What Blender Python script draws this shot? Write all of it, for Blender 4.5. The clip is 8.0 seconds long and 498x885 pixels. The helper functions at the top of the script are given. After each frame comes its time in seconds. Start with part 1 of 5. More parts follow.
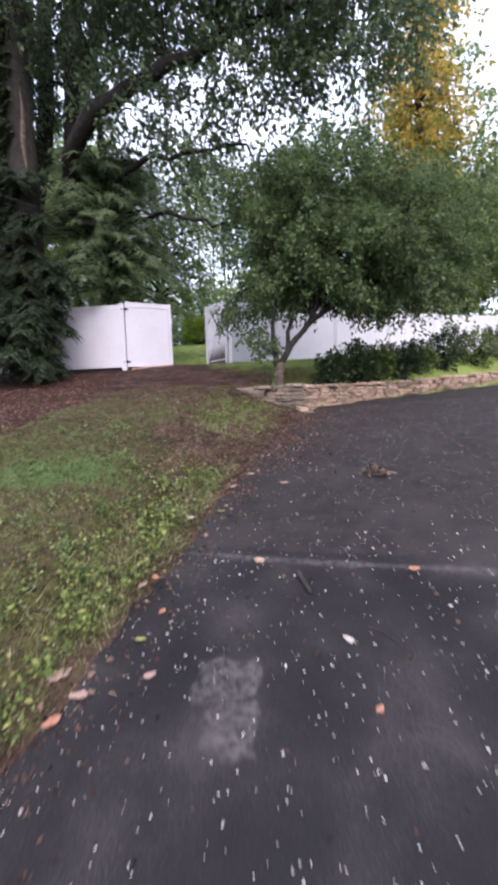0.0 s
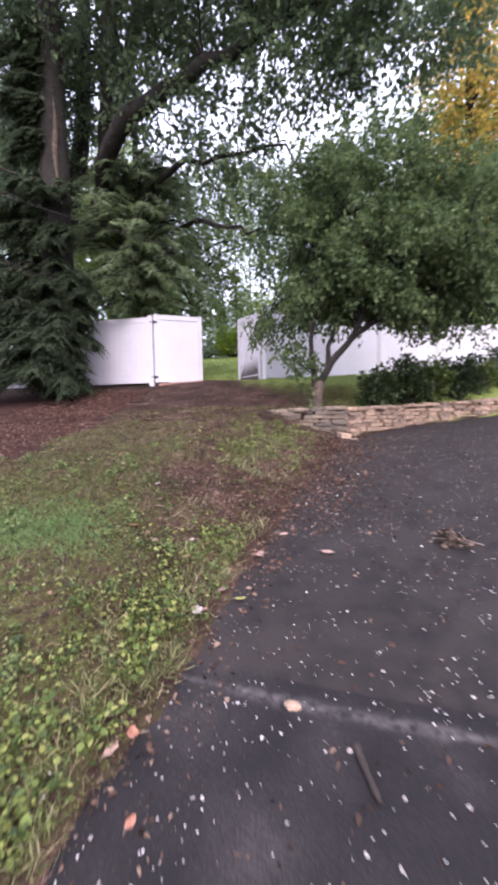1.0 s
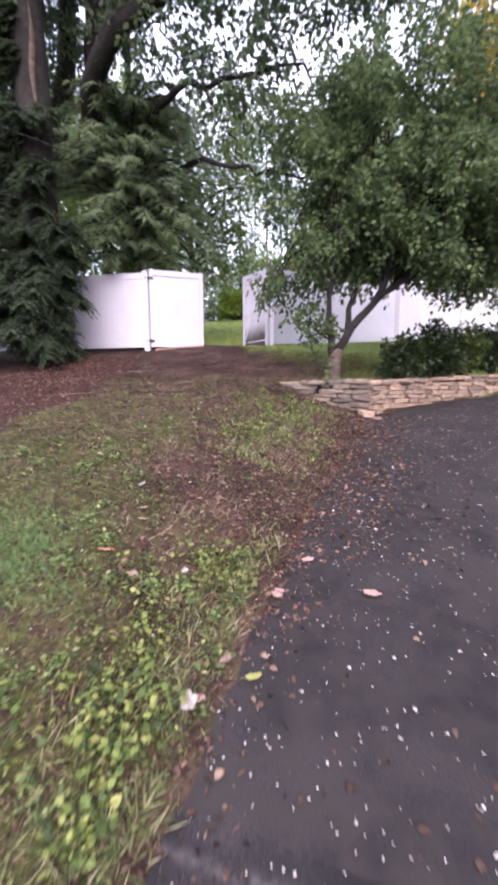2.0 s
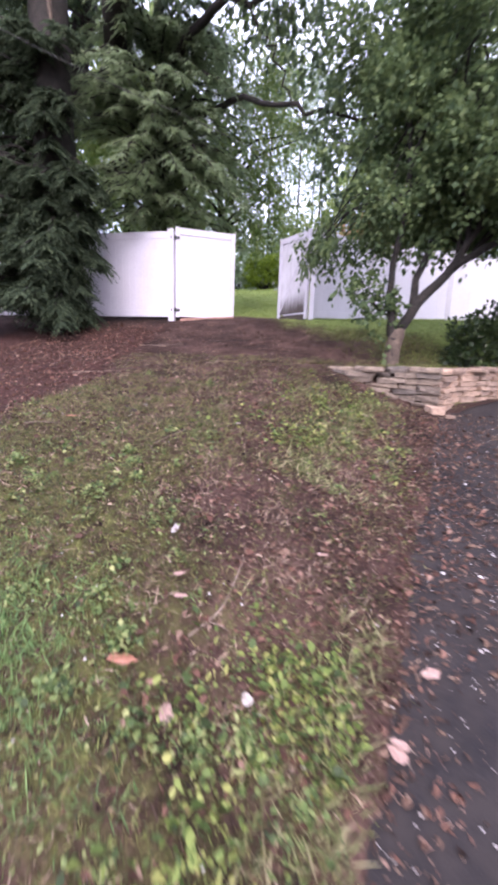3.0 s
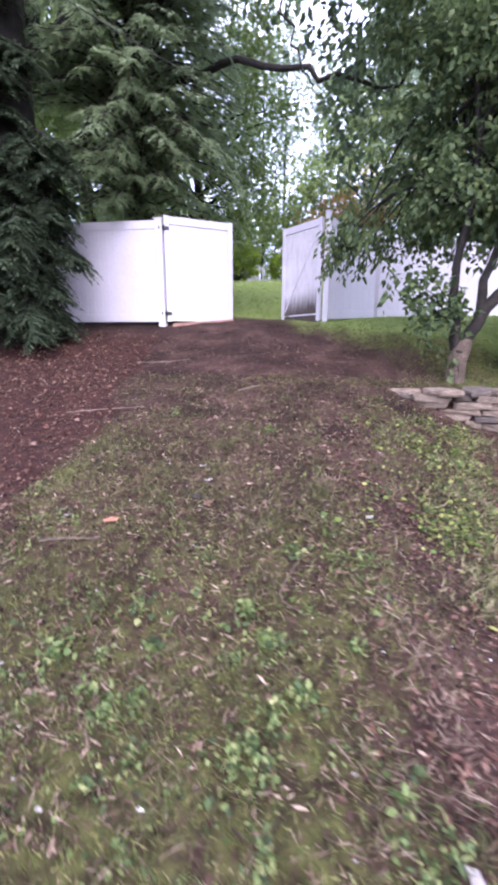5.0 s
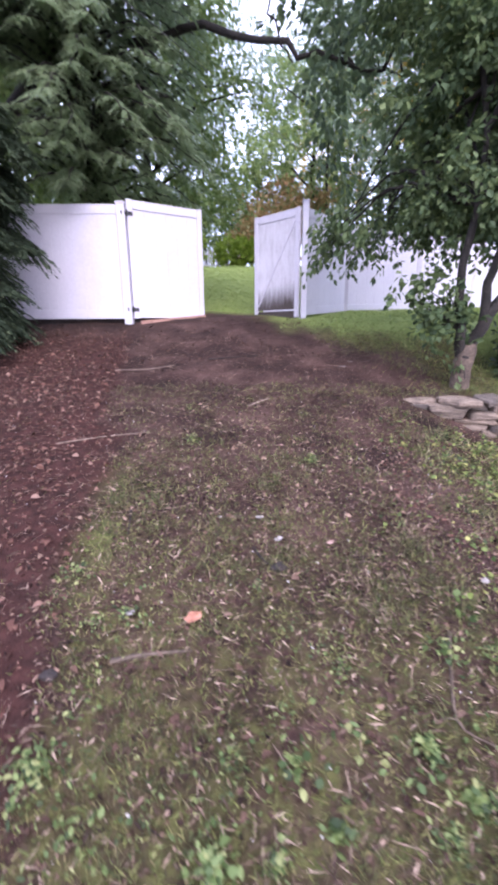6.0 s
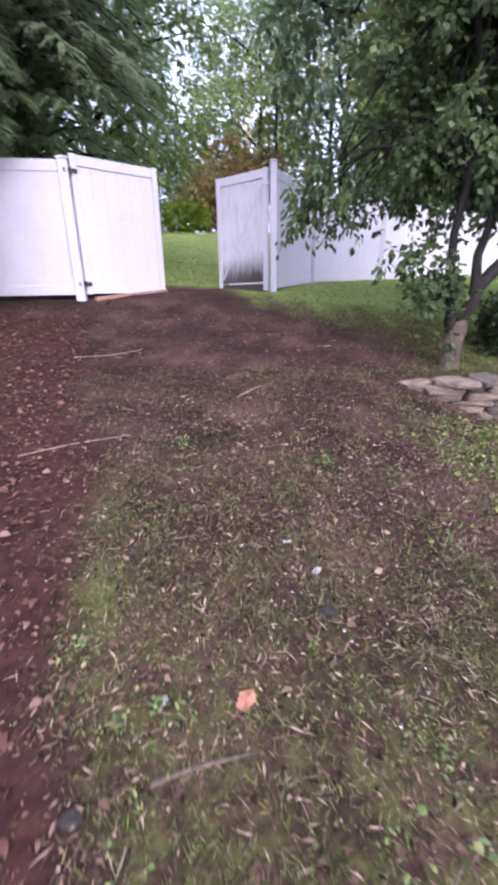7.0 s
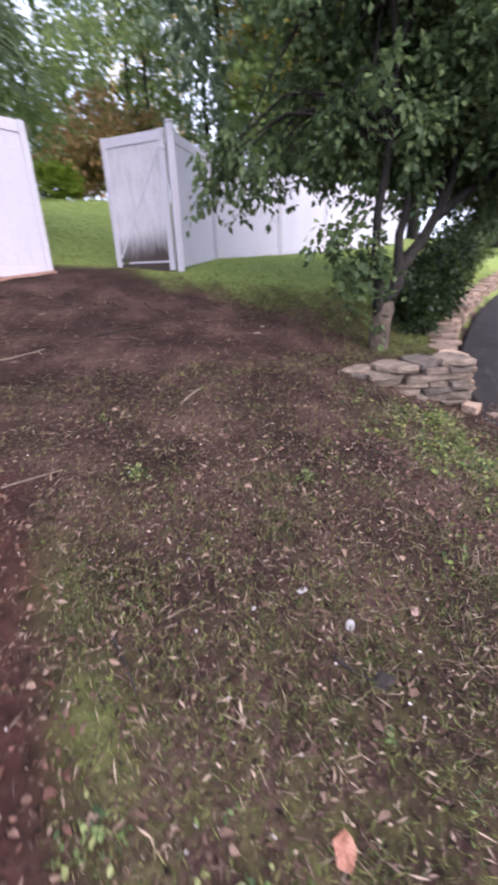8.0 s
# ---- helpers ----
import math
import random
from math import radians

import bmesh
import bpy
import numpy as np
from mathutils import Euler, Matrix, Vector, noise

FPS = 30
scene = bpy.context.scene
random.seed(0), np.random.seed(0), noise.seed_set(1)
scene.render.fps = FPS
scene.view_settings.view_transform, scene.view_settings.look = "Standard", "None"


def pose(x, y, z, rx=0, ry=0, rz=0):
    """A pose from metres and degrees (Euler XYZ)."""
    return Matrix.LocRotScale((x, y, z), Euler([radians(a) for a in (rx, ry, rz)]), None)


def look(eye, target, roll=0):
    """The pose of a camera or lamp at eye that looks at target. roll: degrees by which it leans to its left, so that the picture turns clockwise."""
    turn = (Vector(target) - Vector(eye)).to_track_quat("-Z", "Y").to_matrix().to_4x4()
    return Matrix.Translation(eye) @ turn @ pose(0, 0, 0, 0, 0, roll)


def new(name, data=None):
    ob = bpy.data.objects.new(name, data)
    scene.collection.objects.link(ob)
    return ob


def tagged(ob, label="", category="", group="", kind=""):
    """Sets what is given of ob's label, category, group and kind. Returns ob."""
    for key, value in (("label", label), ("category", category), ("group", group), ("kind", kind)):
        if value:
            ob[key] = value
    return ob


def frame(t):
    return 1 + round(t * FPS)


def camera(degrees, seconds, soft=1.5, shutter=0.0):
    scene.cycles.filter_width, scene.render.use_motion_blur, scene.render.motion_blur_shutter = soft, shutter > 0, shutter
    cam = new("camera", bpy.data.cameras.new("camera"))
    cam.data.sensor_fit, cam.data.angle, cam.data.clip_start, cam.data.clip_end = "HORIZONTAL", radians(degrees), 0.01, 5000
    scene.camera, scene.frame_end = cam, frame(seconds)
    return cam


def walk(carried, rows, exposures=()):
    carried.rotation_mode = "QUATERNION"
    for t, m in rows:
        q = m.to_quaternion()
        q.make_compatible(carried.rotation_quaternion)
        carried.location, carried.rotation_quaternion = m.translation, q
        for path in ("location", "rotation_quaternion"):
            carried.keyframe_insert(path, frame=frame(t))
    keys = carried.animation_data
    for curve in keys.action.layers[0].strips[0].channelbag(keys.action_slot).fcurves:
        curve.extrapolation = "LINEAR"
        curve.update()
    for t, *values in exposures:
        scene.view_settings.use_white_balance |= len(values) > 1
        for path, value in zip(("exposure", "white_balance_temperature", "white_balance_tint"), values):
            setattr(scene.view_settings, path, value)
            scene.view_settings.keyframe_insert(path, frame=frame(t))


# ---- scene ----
cam = camera(62.5, 8.0, soft=3.8, shutter=0.6)
PATH = [
    (0, (1.382, 0.726, 1.531), (1.141, 2.705, 1.375), -2.0),
    (0.5, (1.338, 1.158, 1.652), (1.043, 3.134, 1.559), -1.5),
    (1, (1.283, 1.646, 1.769), (0.882, 3.602, 1.669), -1.1),
    (1.2, (1.203, 1.815, 1.758), (0.78, 3.767, 1.643), -1.0),
    (2.3, (0.96, 2.739, 1.946), (0.55, 4.671, 1.631), 0.3),
    (2.5, (0.88, 2.905, 1.975), (0.437, 4.826, 1.637), 0.8),
    (3, (0.527, 3.314, 2.035), (0.058, 5.216, 1.633), 2.0),
    (3.5, (0.228, 3.689, 2.011), (-0.232, 5.587, 1.58), 2.8),
    (4, (-0.102, 3.981, 2.139), (-0.572, 5.881, 1.726), 2.3),
    (4.5, (-0.399, 4.111, 2.35), (-0.758, 6.034, 1.931), 1.6),
    (4.7, (-0.472, 4.171, 2.37), (-0.804, 6.094, 1.934), 1.1),
    (5.8, (-1.218, 4.572, 2.576), (-1.296, 6.51, 2.086), -0.8),
    (6, (-1.362, 4.671, 2.644), (-1.368, 6.601, 2.118), -0.3),
    (6.5, (-1.537, 4.839, 2.679), (-1.452, 6.748, 2.088), -0.7),
    (7, (-1.673, 5.114, 2.732), (-1.461, 6.991, 2.075), -1.1),
    (7.5, (-1.789, 5.352, 2.767), (-1.39, 7.183, 2.069), -1.8),
    (8, (-1.963, 5.641, 2.851), (-1.3, 7.359, 2.072), -2.0),
]
EXPOSURE = [(0.0, 1.62, 6450, 14), (0.5, 1.80, 6500, 17), (1.0, 1.88, 6550, 20), (3.0, 2.11, 6350, 24), (4.5, 2.13, 5950, 24), (6.5, 1.99, 5950, 24), (8.0, 1.75, 6300, 18)]
walk(cam, [(t, look(eye, target, roll)) for t, eye, target, roll in PATH], EXPOSURE)

# ---- sky and sun: an overcast evening under trees ----
world = bpy.data.worlds.new("sky")
scene.world = world
world.use_nodes = True
wn = world.node_tree.nodes
sky = wn.new("ShaderNodeTexSky")
sky.sky_type = "NISHITA"
sky.sun_disc = False
sky.sun_elevation, sky.sun_rotation = radians(43), radians(163)
sky.air_density, sky.dust_density, sky.ozone_density = 1.0, 4.0, 1.0
cloud = wn.new("ShaderNodeTexNoise")  # thin bright cloud over the whole sky
cloud.inputs["Scale"].default_value, cloud.inputs["Detail"].default_value = 2.5, 5
tone = wn.new("ShaderNodeValToRGB")
tone.color_ramp.elements[0].position, tone.color_ramp.elements[1].position = 0.3, 0.7
tone.color_ramp.elements[0].color, tone.color_ramp.elements[1].color = (3.25, 3.65, 4.9, 1), (5.1, 5.35, 6.5, 1)
world.node_tree.links.new(cloud.outputs[0], tone.inputs[0])
veil = wn.new("ShaderNodeMix")
veil.data_type = "RGBA"
veil.inputs[0].default_value = 0.8
world.node_tree.links.new(sky.outputs[0], veil.inputs[6])
world.node_tree.links.new(tone.outputs[0], veil.inputs[7])
world.node_tree.links.new(veil.outputs[2], wn["Background"].inputs[0])
wn["Background"].inputs[1].default_value = 0.15
sun = new("sun", bpy.data.lights.new("sun", "SUN"))
sun.data.energy, sun.data.angle, sun.data.color = 1.05, radians(60), (1.0, 0.93, 0.88)
sun.matrix_world = look((3.2, -10.6, 10.5), (0, 0, 0))


# ---- materials ----
def surface(name, stops, scale=6.0, fine=60.0, rough=0.8, bump=0.3, detail=6.0, metal=0.0, spec=0.4, dist=0.01):
    """A material whose colour wanders between the stops at two scales, with fine relief."""
    m = bpy.data.materials.new(name)
    m.use_nodes = True
    nt, p = m.node_tree, m.node_tree.nodes["Principled BSDF"]
    co = nt.nodes.new("ShaderNodeTexCoord")
    a, b = nt.nodes.new("ShaderNodeTexNoise"), nt.nodes.new("ShaderNodeTexNoise")
    a.inputs["Scale"].default_value, b.inputs["Scale"].default_value = scale, fine
    a.inputs["Detail"].default_value = b.inputs["Detail"].default_value = detail
    for n in (a, b):
        nt.links.new(co.outputs["Object"], n.inputs["Vector"])
    mix = nt.nodes.new("ShaderNodeMath")
    mix.operation = "MULTIPLY_ADD"
    mix.inputs[1].default_value = 0.45
    nt.links.new(b.outputs[0], mix.inputs[0])
    sub = nt.nodes.new("ShaderNodeMath")
    sub.operation = "MULTIPLY"
    sub.inputs[1].default_value = 0.55
    nt.links.new(a.outputs[0], sub.inputs[0])
    nt.links.new(sub.outputs[0], mix.inputs[2])
    ramp = nt.nodes.new("ShaderNodeValToRGB")
    el = ramp.color_ramp.elements
    lo, hi = 0.34, 0.66
    el[0].position, el[1].position = lo, hi
    el[0].color, el[1].color = (*stops[0], 1), (*stops[-1], 1)
    for i, c in enumerate(stops[1:-1]):
        e = el.new(lo + (hi - lo) * (i + 1) / (len(stops) - 1))
        e.color = (*c, 1)
    nt.links.new(mix.outputs[0], ramp.inputs[0])
    nt.links.new(ramp.outputs[0], p.inputs["Base Color"])
    bm_ = nt.nodes.new("ShaderNodeBump")
    bm_.inputs["Strength"].default_value, bm_.inputs["Distance"].default_value = bump, dist
    nt.links.new(mix.outputs[0], bm_.inputs["Height"])
    nt.links.new(bm_.outputs[0], p.inputs["Normal"])
    p.inputs["Roughness"].default_value, p.inputs["Metallic"].default_value = rough, metal
    p.inputs["Specular IOR Level"].default_value = spec
    return m


def leafy(name, stops, rough=0.55, through_light=0.35, spec=0.3):
    """Leaves: each one its own shade, with some light coming through."""
    m = bpy.data.materials.new(name)
    m.use_nodes = True
    nt, p = m.node_tree, m.node_tree.nodes["Principled BSDF"]
    geo = nt.nodes.new("ShaderNodeNewGeometry")
    ramp = nt.nodes.new("ShaderNodeValToRGB")
    el = ramp.color_ramp.elements
    el[0].color, el[1].color = (*stops[0], 1), (*stops[-1], 1)
    for i, c in enumerate(stops[1:-1]):
        e = el.new((i + 1) / (len(stops) - 1))
        e.color = (*c, 1)
    nt.links.new(geo.outputs["Random Per Island"], ramp.inputs[0])
    nt.links.new(ramp.outputs[0], p.inputs["Base Color"])
    p.inputs["Roughness"].default_value = rough
    p.inputs["Specular IOR Level"].default_value = spec
    tr = nt.nodes.new("ShaderNodeBsdfTranslucent")
    nt.links.new(ramp.outputs[0], tr.inputs[0])
    mx = nt.nodes.new("ShaderNodeMixShader")
    mx.inputs[0].default_value = through_light
    nt.links.new(p.outputs[0], mx.inputs[1])
    nt.links.new(tr.outputs[0], mx.inputs[2])
    nt.links.new(mx.outputs[0], nt.nodes["Material Output"].inputs[0])
    return m


M_VINYL = surface("white vinyl", [(0.455, 0.438, 0.50), (0.50, 0.483, 0.54), (0.53, 0.513, 0.57)], 1.2, 25, 0.5, 0.03, spec=0.3)
M_BLACK = surface("black hinge metal", [(0.02, 0.02, 0.022), (0.04, 0.04, 0.045)], 20, 120, 0.5, 0.2, metal=0.3)
# darker copy for the lawn arm, which gets less sky
M_STONE = surface("grey-brown fieldstone", [(0.075, 0.062, 0.054), (0.17, 0.142, 0.120), (0.30, 0.25, 0.21)], 5, 40, 0.85, 0.6, dist=0.02)
# sandy stone for the drive arm, skylight on it mixed into the colour
M_STONE_PEACH_LIT = surface("peach-coloured fieldstone", [(0.20, 0.145, 0.112), (0.36, 0.27, 0.21), (0.50, 0.39, 0.31)], 5, 40, 0.85, 0.6, dist=0.02)
M_BARK = surface("dark bark", [(0.008, 0.007, 0.0065), (0.017, 0.014, 0.012), (0.036, 0.029, 0.025)], 7, 45, 0.9, 0.9, dist=0.03)
M_BARK_PALE = surface("pale grey-brown bark", [(0.035, 0.026, 0.021), (0.08, 0.058, 0.045), (0.16, 0.12, 0.09)], 9, 50, 0.9, 0.8, dist=0.015)
M_ASPHALT = surface("worn asphalt", [(0.0075, 0.0066, 0.0078), (0.0155, 0.0138, 0.0155), (0.043, 0.037, 0.038)], 2.2, 150, 0.85, 0.9, 10, spec=0.2, dist=0.008)
M_WORN = surface("asphalt worn pale", [(0.0075, 0.0066, 0.0078), (0.0155, 0.0138, 0.0155), (0.043, 0.037, 0.038)], 2.2, 150, 0.85, 0.9, 10, spec=0.2, dist=0.008)
M_WOOD = surface("weathered wood", [(0.10, 0.075, 0.06), (0.20, 0.15, 0.12), (0.30, 0.24, 0.20)], 8, 70, 0.85, 0.4)
M_REDWOOD = surface("pinkish timber", [(0.22, 0.12, 0.09), (0.38, 0.23, 0.19)], 8, 60, 0.85, 0.4)
M_SIDING = surface("grey painted pickets", [(0.26, 0.26, 0.28), (0.32, 0.32, 0.34)], 2, 30, 0.7, 0.1)
M_WIRE = surface("dark cable sheath", [(0.04, 0.038, 0.04), (0.08, 0.075, 0.075)], 5, 60, 0.9, 0.4)
M_WHITE = surface("pale scraps", [(0.27, 0.245, 0.24), (0.42, 0.385, 0.38)], 20, 90, 0.7, 0.2)

L_HEMLOCK = leafy("hemlock needles", [(0.038, 0.055, 0.036), (0.068, 0.094, 0.058), (0.105, 0.138, 0.078)], 0.7, 0.5, 0.12)
# needles far paler than their own green: veiling glare painted into the colour
L_BOUGH_VEILED = leafy("soft evergreen needles", [(0.19, 0.25, 0.155), (0.255, 0.325, 0.19), (0.30, 0.37, 0.21)], 0.8, 0.7, 0.08)
L_DOGWOOD = leafy("green tree leaves", [(0.052, 0.085, 0.042), (0.098, 0.145, 0.062), (0.16, 0.212, 0.086)], 0.55, 0.42, 0.25)
L_SHRUB = leafy("dark shrub leaves", [(0.014, 0.028, 0.012), (0.028, 0.05, 0.018), (0.06, 0.085, 0.025)], 0.4, 0.2, 0.4)
L_MID = leafy("mid-green shrub leaves", [(0.05, 0.08, 0.022), (0.09, 0.13, 0.035), (0.15, 0.19, 0.05)], 0.45, 0.3, 0.4)
L_OAK = leafy("canopy leaves", [(0.06, 0.09, 0.06), (0.09, 0.135, 0.075), (0.14, 0.19, 0.09)], 0.6, 0.45)
L_LIGHT = leafy("light green leaves", [(0.12, 0.18, 0.065), (0.18, 0.25, 0.085), (0.26, 0.32, 0.115)], 0.5, 0.45)
# distance haze is put into this colour: paler and greyer than near leaves
L_FAR_HAZY = leafy("far green leaves", [(0.16, 0.225, 0.155), (0.22, 0.295, 0.19), (0.28, 0.35, 0.22)], 0.6, 0.5)
L_GOLD = leafy("turning leaves", [(0.18, 0.20, 0.05), (0.42, 0.34, 0.07), (0.55, 0.33, 0.09)], 0.5, 0.5)
L_AMBER = leafy("dull amber leaves", [(0.16, 0.17, 0.07), (0.27, 0.21, 0.09), (0.38, 0.22, 0.11)], 0.6, 0.45)
L_LIME = leafy("yellow-green leaves", [(0.10, 0.17, 0.02), (0.20, 0.27, 0.03)], 0.5, 0.4)
L_GRASS = leafy("grass blades", [(0.035, 0.05, 0.019), (0.085, 0.11, 0.034), (0.14, 0.17, 0.05), (0.20, 0.22, 0.07), (0.26, 0.235, 0.10), (0.14, 0.098, 0.062), (0.035, 0.024, 0.018)], 0.6, 0.3)
L_FRESH = leafy("fresh grass blades", [(0.08, 0.15, 0.055), (0.14, 0.24, 0.085), (0.21, 0.32, 0.115)], 0.55, 0.35)
L_SHAG = leafy("shaggy olive grass", [(0.018, 0.022, 0.011), (0.045, 0.056, 0.022), (0.085, 0.105, 0.036), (0.13, 0.145, 0.052), (0.20, 0.175, 0.09), (0.07, 0.048, 0.034)], 0.6, 0.3)
L_TUFT = leafy("straggling grass blades", [(0.04, 0.055, 0.022), (0.10, 0.125, 0.045), (0.19, 0.21, 0.085), (0.30, 0.285, 0.15), (0.42, 0.36, 0.22)], 0.55, 0.3)
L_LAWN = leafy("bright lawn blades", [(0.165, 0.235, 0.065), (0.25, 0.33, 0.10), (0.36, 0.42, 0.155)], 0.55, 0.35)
L_EDGE = leafy("yellow-green weed leaves", [(0.026, 0.042, 0.014), (0.06, 0.095, 0.026), (0.12, 0.17, 0.042), (0.20, 0.245, 0.065), (0.33, 0.33, 0.11)], 0.5, 0.3)
L_WEED = leafy("broad weed leaves", [(0.026, 0.043, 0.017), (0.068, 0.105, 0.036), (0.118, 0.17, 0.056), (0.18, 0.232, 0.082), (0.32, 0.33, 0.14)], 0.5, 0.3)
L_DEAD = leafy("fallen leaves", [(0.026, 0.016, 0.013), (0.065, 0.037, 0.028), (0.095, 0.055, 0.04), (0.15, 0.094, 0.07), (0.28, 0.195, 0.145)], 0.75, 0.12, 0.2)
L_RED = leafy("red-brown leaf litter", [(0.035, 0.017, 0.013), (0.09, 0.043, 0.032), (0.135, 0.068, 0.05), (0.17, 0.092, 0.07), (0.25, 0.16, 0.125)], 0.75, 0.1, 0.2)
L_PALE = leafy("pale petals and chips", [(0.32, 0.28, 0.27), (0.5, 0.45, 0.44), (0.72, 0.68, 0.68)], 0.7, 0.1, 0.3)
L_CHIP = leafy("soil crumbs and mulch", [(0.012, 0.008, 0.0072), (0.034, 0.020, 0.016), (0.066, 0.040, 0.031), (0.115, 0.073, 0.055)], 0.9, 0.0, 0.1)
L_TWIG = leafy("bits of twig", [(0.012, 0.009, 0.008), (0.03, 0.021, 0.017), (0.07, 0.048, 0.038), (0.26, 0.19, 0.15)], 0.85, 0.0, 0.2)
L_STRAW = leafy("dry straw and twigs", [(0.028, 0.018, 0.015), (0.09, 0.056, 0.045), (0.22, 0.15, 0.115), (0.42, 0.32, 0.25)], 0.8, 0.05, 0.2)


# ---- mesh helpers ----
def quick(name, V, F, material, parent=None, smooth=False):
    """A mesh object from arrays of points and of faces with one number of corners."""
    V, F = np.asarray(V, float), np.asarray(F, int)
    me = bpy.data.meshes.new(name)
    me.vertices.add(len(V))
    me.vertices.foreach_set("co", V.ravel())
    k = F.shape[1]
    me.loops.add(F.size)
    me.loops.foreach_set("vertex_index", F.ravel())
    me.polygons.add(len(F))
    me.polygons.foreach_set("loop_start", np.arange(len(F)) * k)
    me.polygons.foreach_set("use_smooth", np.full(len(F), smooth))
    me.update(calc_edges=True)
    me.materials.append(material)
    ob = new(name, me)
    ob.parent = parent
    return ob


def part(name, bm, material, parent=None, label="", smooth=False):
    """Links a bmesh as one mesh object under a thing or a part."""
    me = bpy.data.meshes.new(name)
    bm.normal_update()
    bm.to_mesh(me)
    bm.free()
    for p in me.polygons:
        p.use_smooth = smooth
    me.materials.append(material)
    ob = new(name, me)
    ob.parent = parent
    if label:
        ob["label"] = label
    return ob


def thing(name, label, category, at=(0, 0, 0), group="", kind=""):
    ob = new(name)
    ob.location = at
    ob.empty_display_size = 0.2
    return tagged(ob, label, category, group, kind)


def box(x0, x1, y0, y1, z0, z1, bevel=0.0, seg=1):
    bm = bmesh.new()
    bmesh.ops.create_cube(bm, size=1.0)
    for v in bm.verts:
        v.co = Vector(((x0 + x1) / 2 + v.co.x * (x1 - x0), (y0 + y1) / 2 + v.co.y * (y1 - y0), (z0 + z1) / 2 + v.co.z * (z1 - z0)))
    if bevel:
        bmesh.ops.bevel(bm, geom=list(bm.edges), offset=bevel, segments=seg, affect="EDGES")
    return bm


def tube(points, radii, sides=8, rng=None, rough=0.0):
    """A tapering limb along points: its vertices and faces (quads)."""
    P = np.asarray(points, float)
    n = len(P)
    T = np.gradient(P, axis=0)
    T /= np.linalg.norm(T, axis=1)[:, None] + 1e-9
    ref = np.array([0.31, 0.95, 0.05]) if abs(T[:, 2]).mean() > 0.6 else np.array([0.05, 0.1, 1.0])
    A = np.cross(T, ref)
    A /= np.linalg.norm(A, axis=1)[:, None] + 1e-9
    B = np.cross(T, A)
    ang = np.linspace(0, 2 * np.pi, sides, endpoint=False)
    R = np.repeat(np.asarray(radii, float)[:, None], sides, 1)
    if rng is not None and rough:
        R = R * (1 + rough * rng.standard_normal(R.shape))
    V = P[:, None, :] + R[..., None] * (np.cos(ang)[None, :, None] * A[:, None, :] + np.sin(ang)[None, :, None] * B[:, None, :])
    i, j = np.meshgrid(np.arange(n - 1), np.arange(sides), indexing="ij")
    a, b = i * sides + j, i * sides + (j + 1) % sides
    F = np.stack([a, b, b + sides, a + sides], -1).reshape(-1, 4)
    return V.reshape(-1, 3), F


def spline(points, n):
    """n points along a smooth curve through the points given."""
    P = np.asarray(points, float)
    if len(P) < 3:
        u = np.linspace(0, 1, n)[:, None]
        return P[0] * (1 - u) + P[-1] * u
    Q = np.vstack([2 * P[0] - P[1], P, 2 * P[-1] - P[-2]])
    out = []
    for u in np.linspace(0, len(P) - 1 - 1e-6, n):
        k = int(u)
        f = u - k
        a, b, c, d = Q[k], Q[k + 1], Q[k + 2], Q[k + 3]
        out.append(0.5 * (2 * b + (c - a) * f + (2 * a - 5 * b + 4 * c - d) * f * f + (3 * b - a - 3 * c + d) * f ** 3))
    return np.array(out)


class Bag:
    """Collects many small meshes into one."""
    def __init__(self):
        self.v, self.f, self.n = [], [], 0

    def add(self, V, F):
        self.v.append(V)
        self.f.append(np.asarray(F) + self.n)
        self.n += len(V)

    def make(self, name, material, parent=None, smooth=False):
        return quick(name, np.vstack(self.v), np.vstack(self.f), material, parent, smooth)


def unit(v):
    return v / (np.linalg.norm(v, axis=-1, keepdims=True) + 1e-9)


def blades(P, A, N, L, W, fold=0.25, wide=0.45):
    """Leaves as folded quads: P base, A along, N up, L length, W half width."""
    A, N = unit(A), unit(N)
    S = unit(np.cross(A, N))
    N = np.cross(S, A)
    L, W = np.broadcast_to(L, len(P))[:, None], np.broadcast_to(W, len(P))[:, None]
    mid = P + A * L * wide
    V = np.stack([P, mid + S * W + N * W * fold, P + A * L, mid - S * W + N * W * fold], 1).reshape(-1, 3)
    F = np.arange(len(P) * 4).reshape(-1, 4)
    return V, F


# ---- the lie of the land ----
EDGE_Y = [-40, -6, 0, 1.6, 2.0, 2.64, 3.5, 4.5, 5.6, 6.5, 7.5, 8.3, 8.5, 8.95, 9.5, 10.2, 10.95, 11.85, 13.4, 15.4, 25, 60]
EDGE_X = [-1.0, -0.3, 0.1, 0.2, 0.27, 0.42, 0.56, 0.72, 0.95, 1.16, 1.33, 1.5, 1.6, 1.85, 2.35, 3.1, 4.05, 5.25, 7.65, 11.05, 24.0, 70.0]
def drive_z(y):
    return np.interp(y, [-60, -10, -3, 0.7, 3.4, 5, 6, 8.5, 10.5, 15, 20, 30, 80], [-2.2, -1.5, -0.85, -0.08, 0.553, 0.93, 1.13, 1.48, 1.70, 2.27, 2.7, 3.2, 3.6])
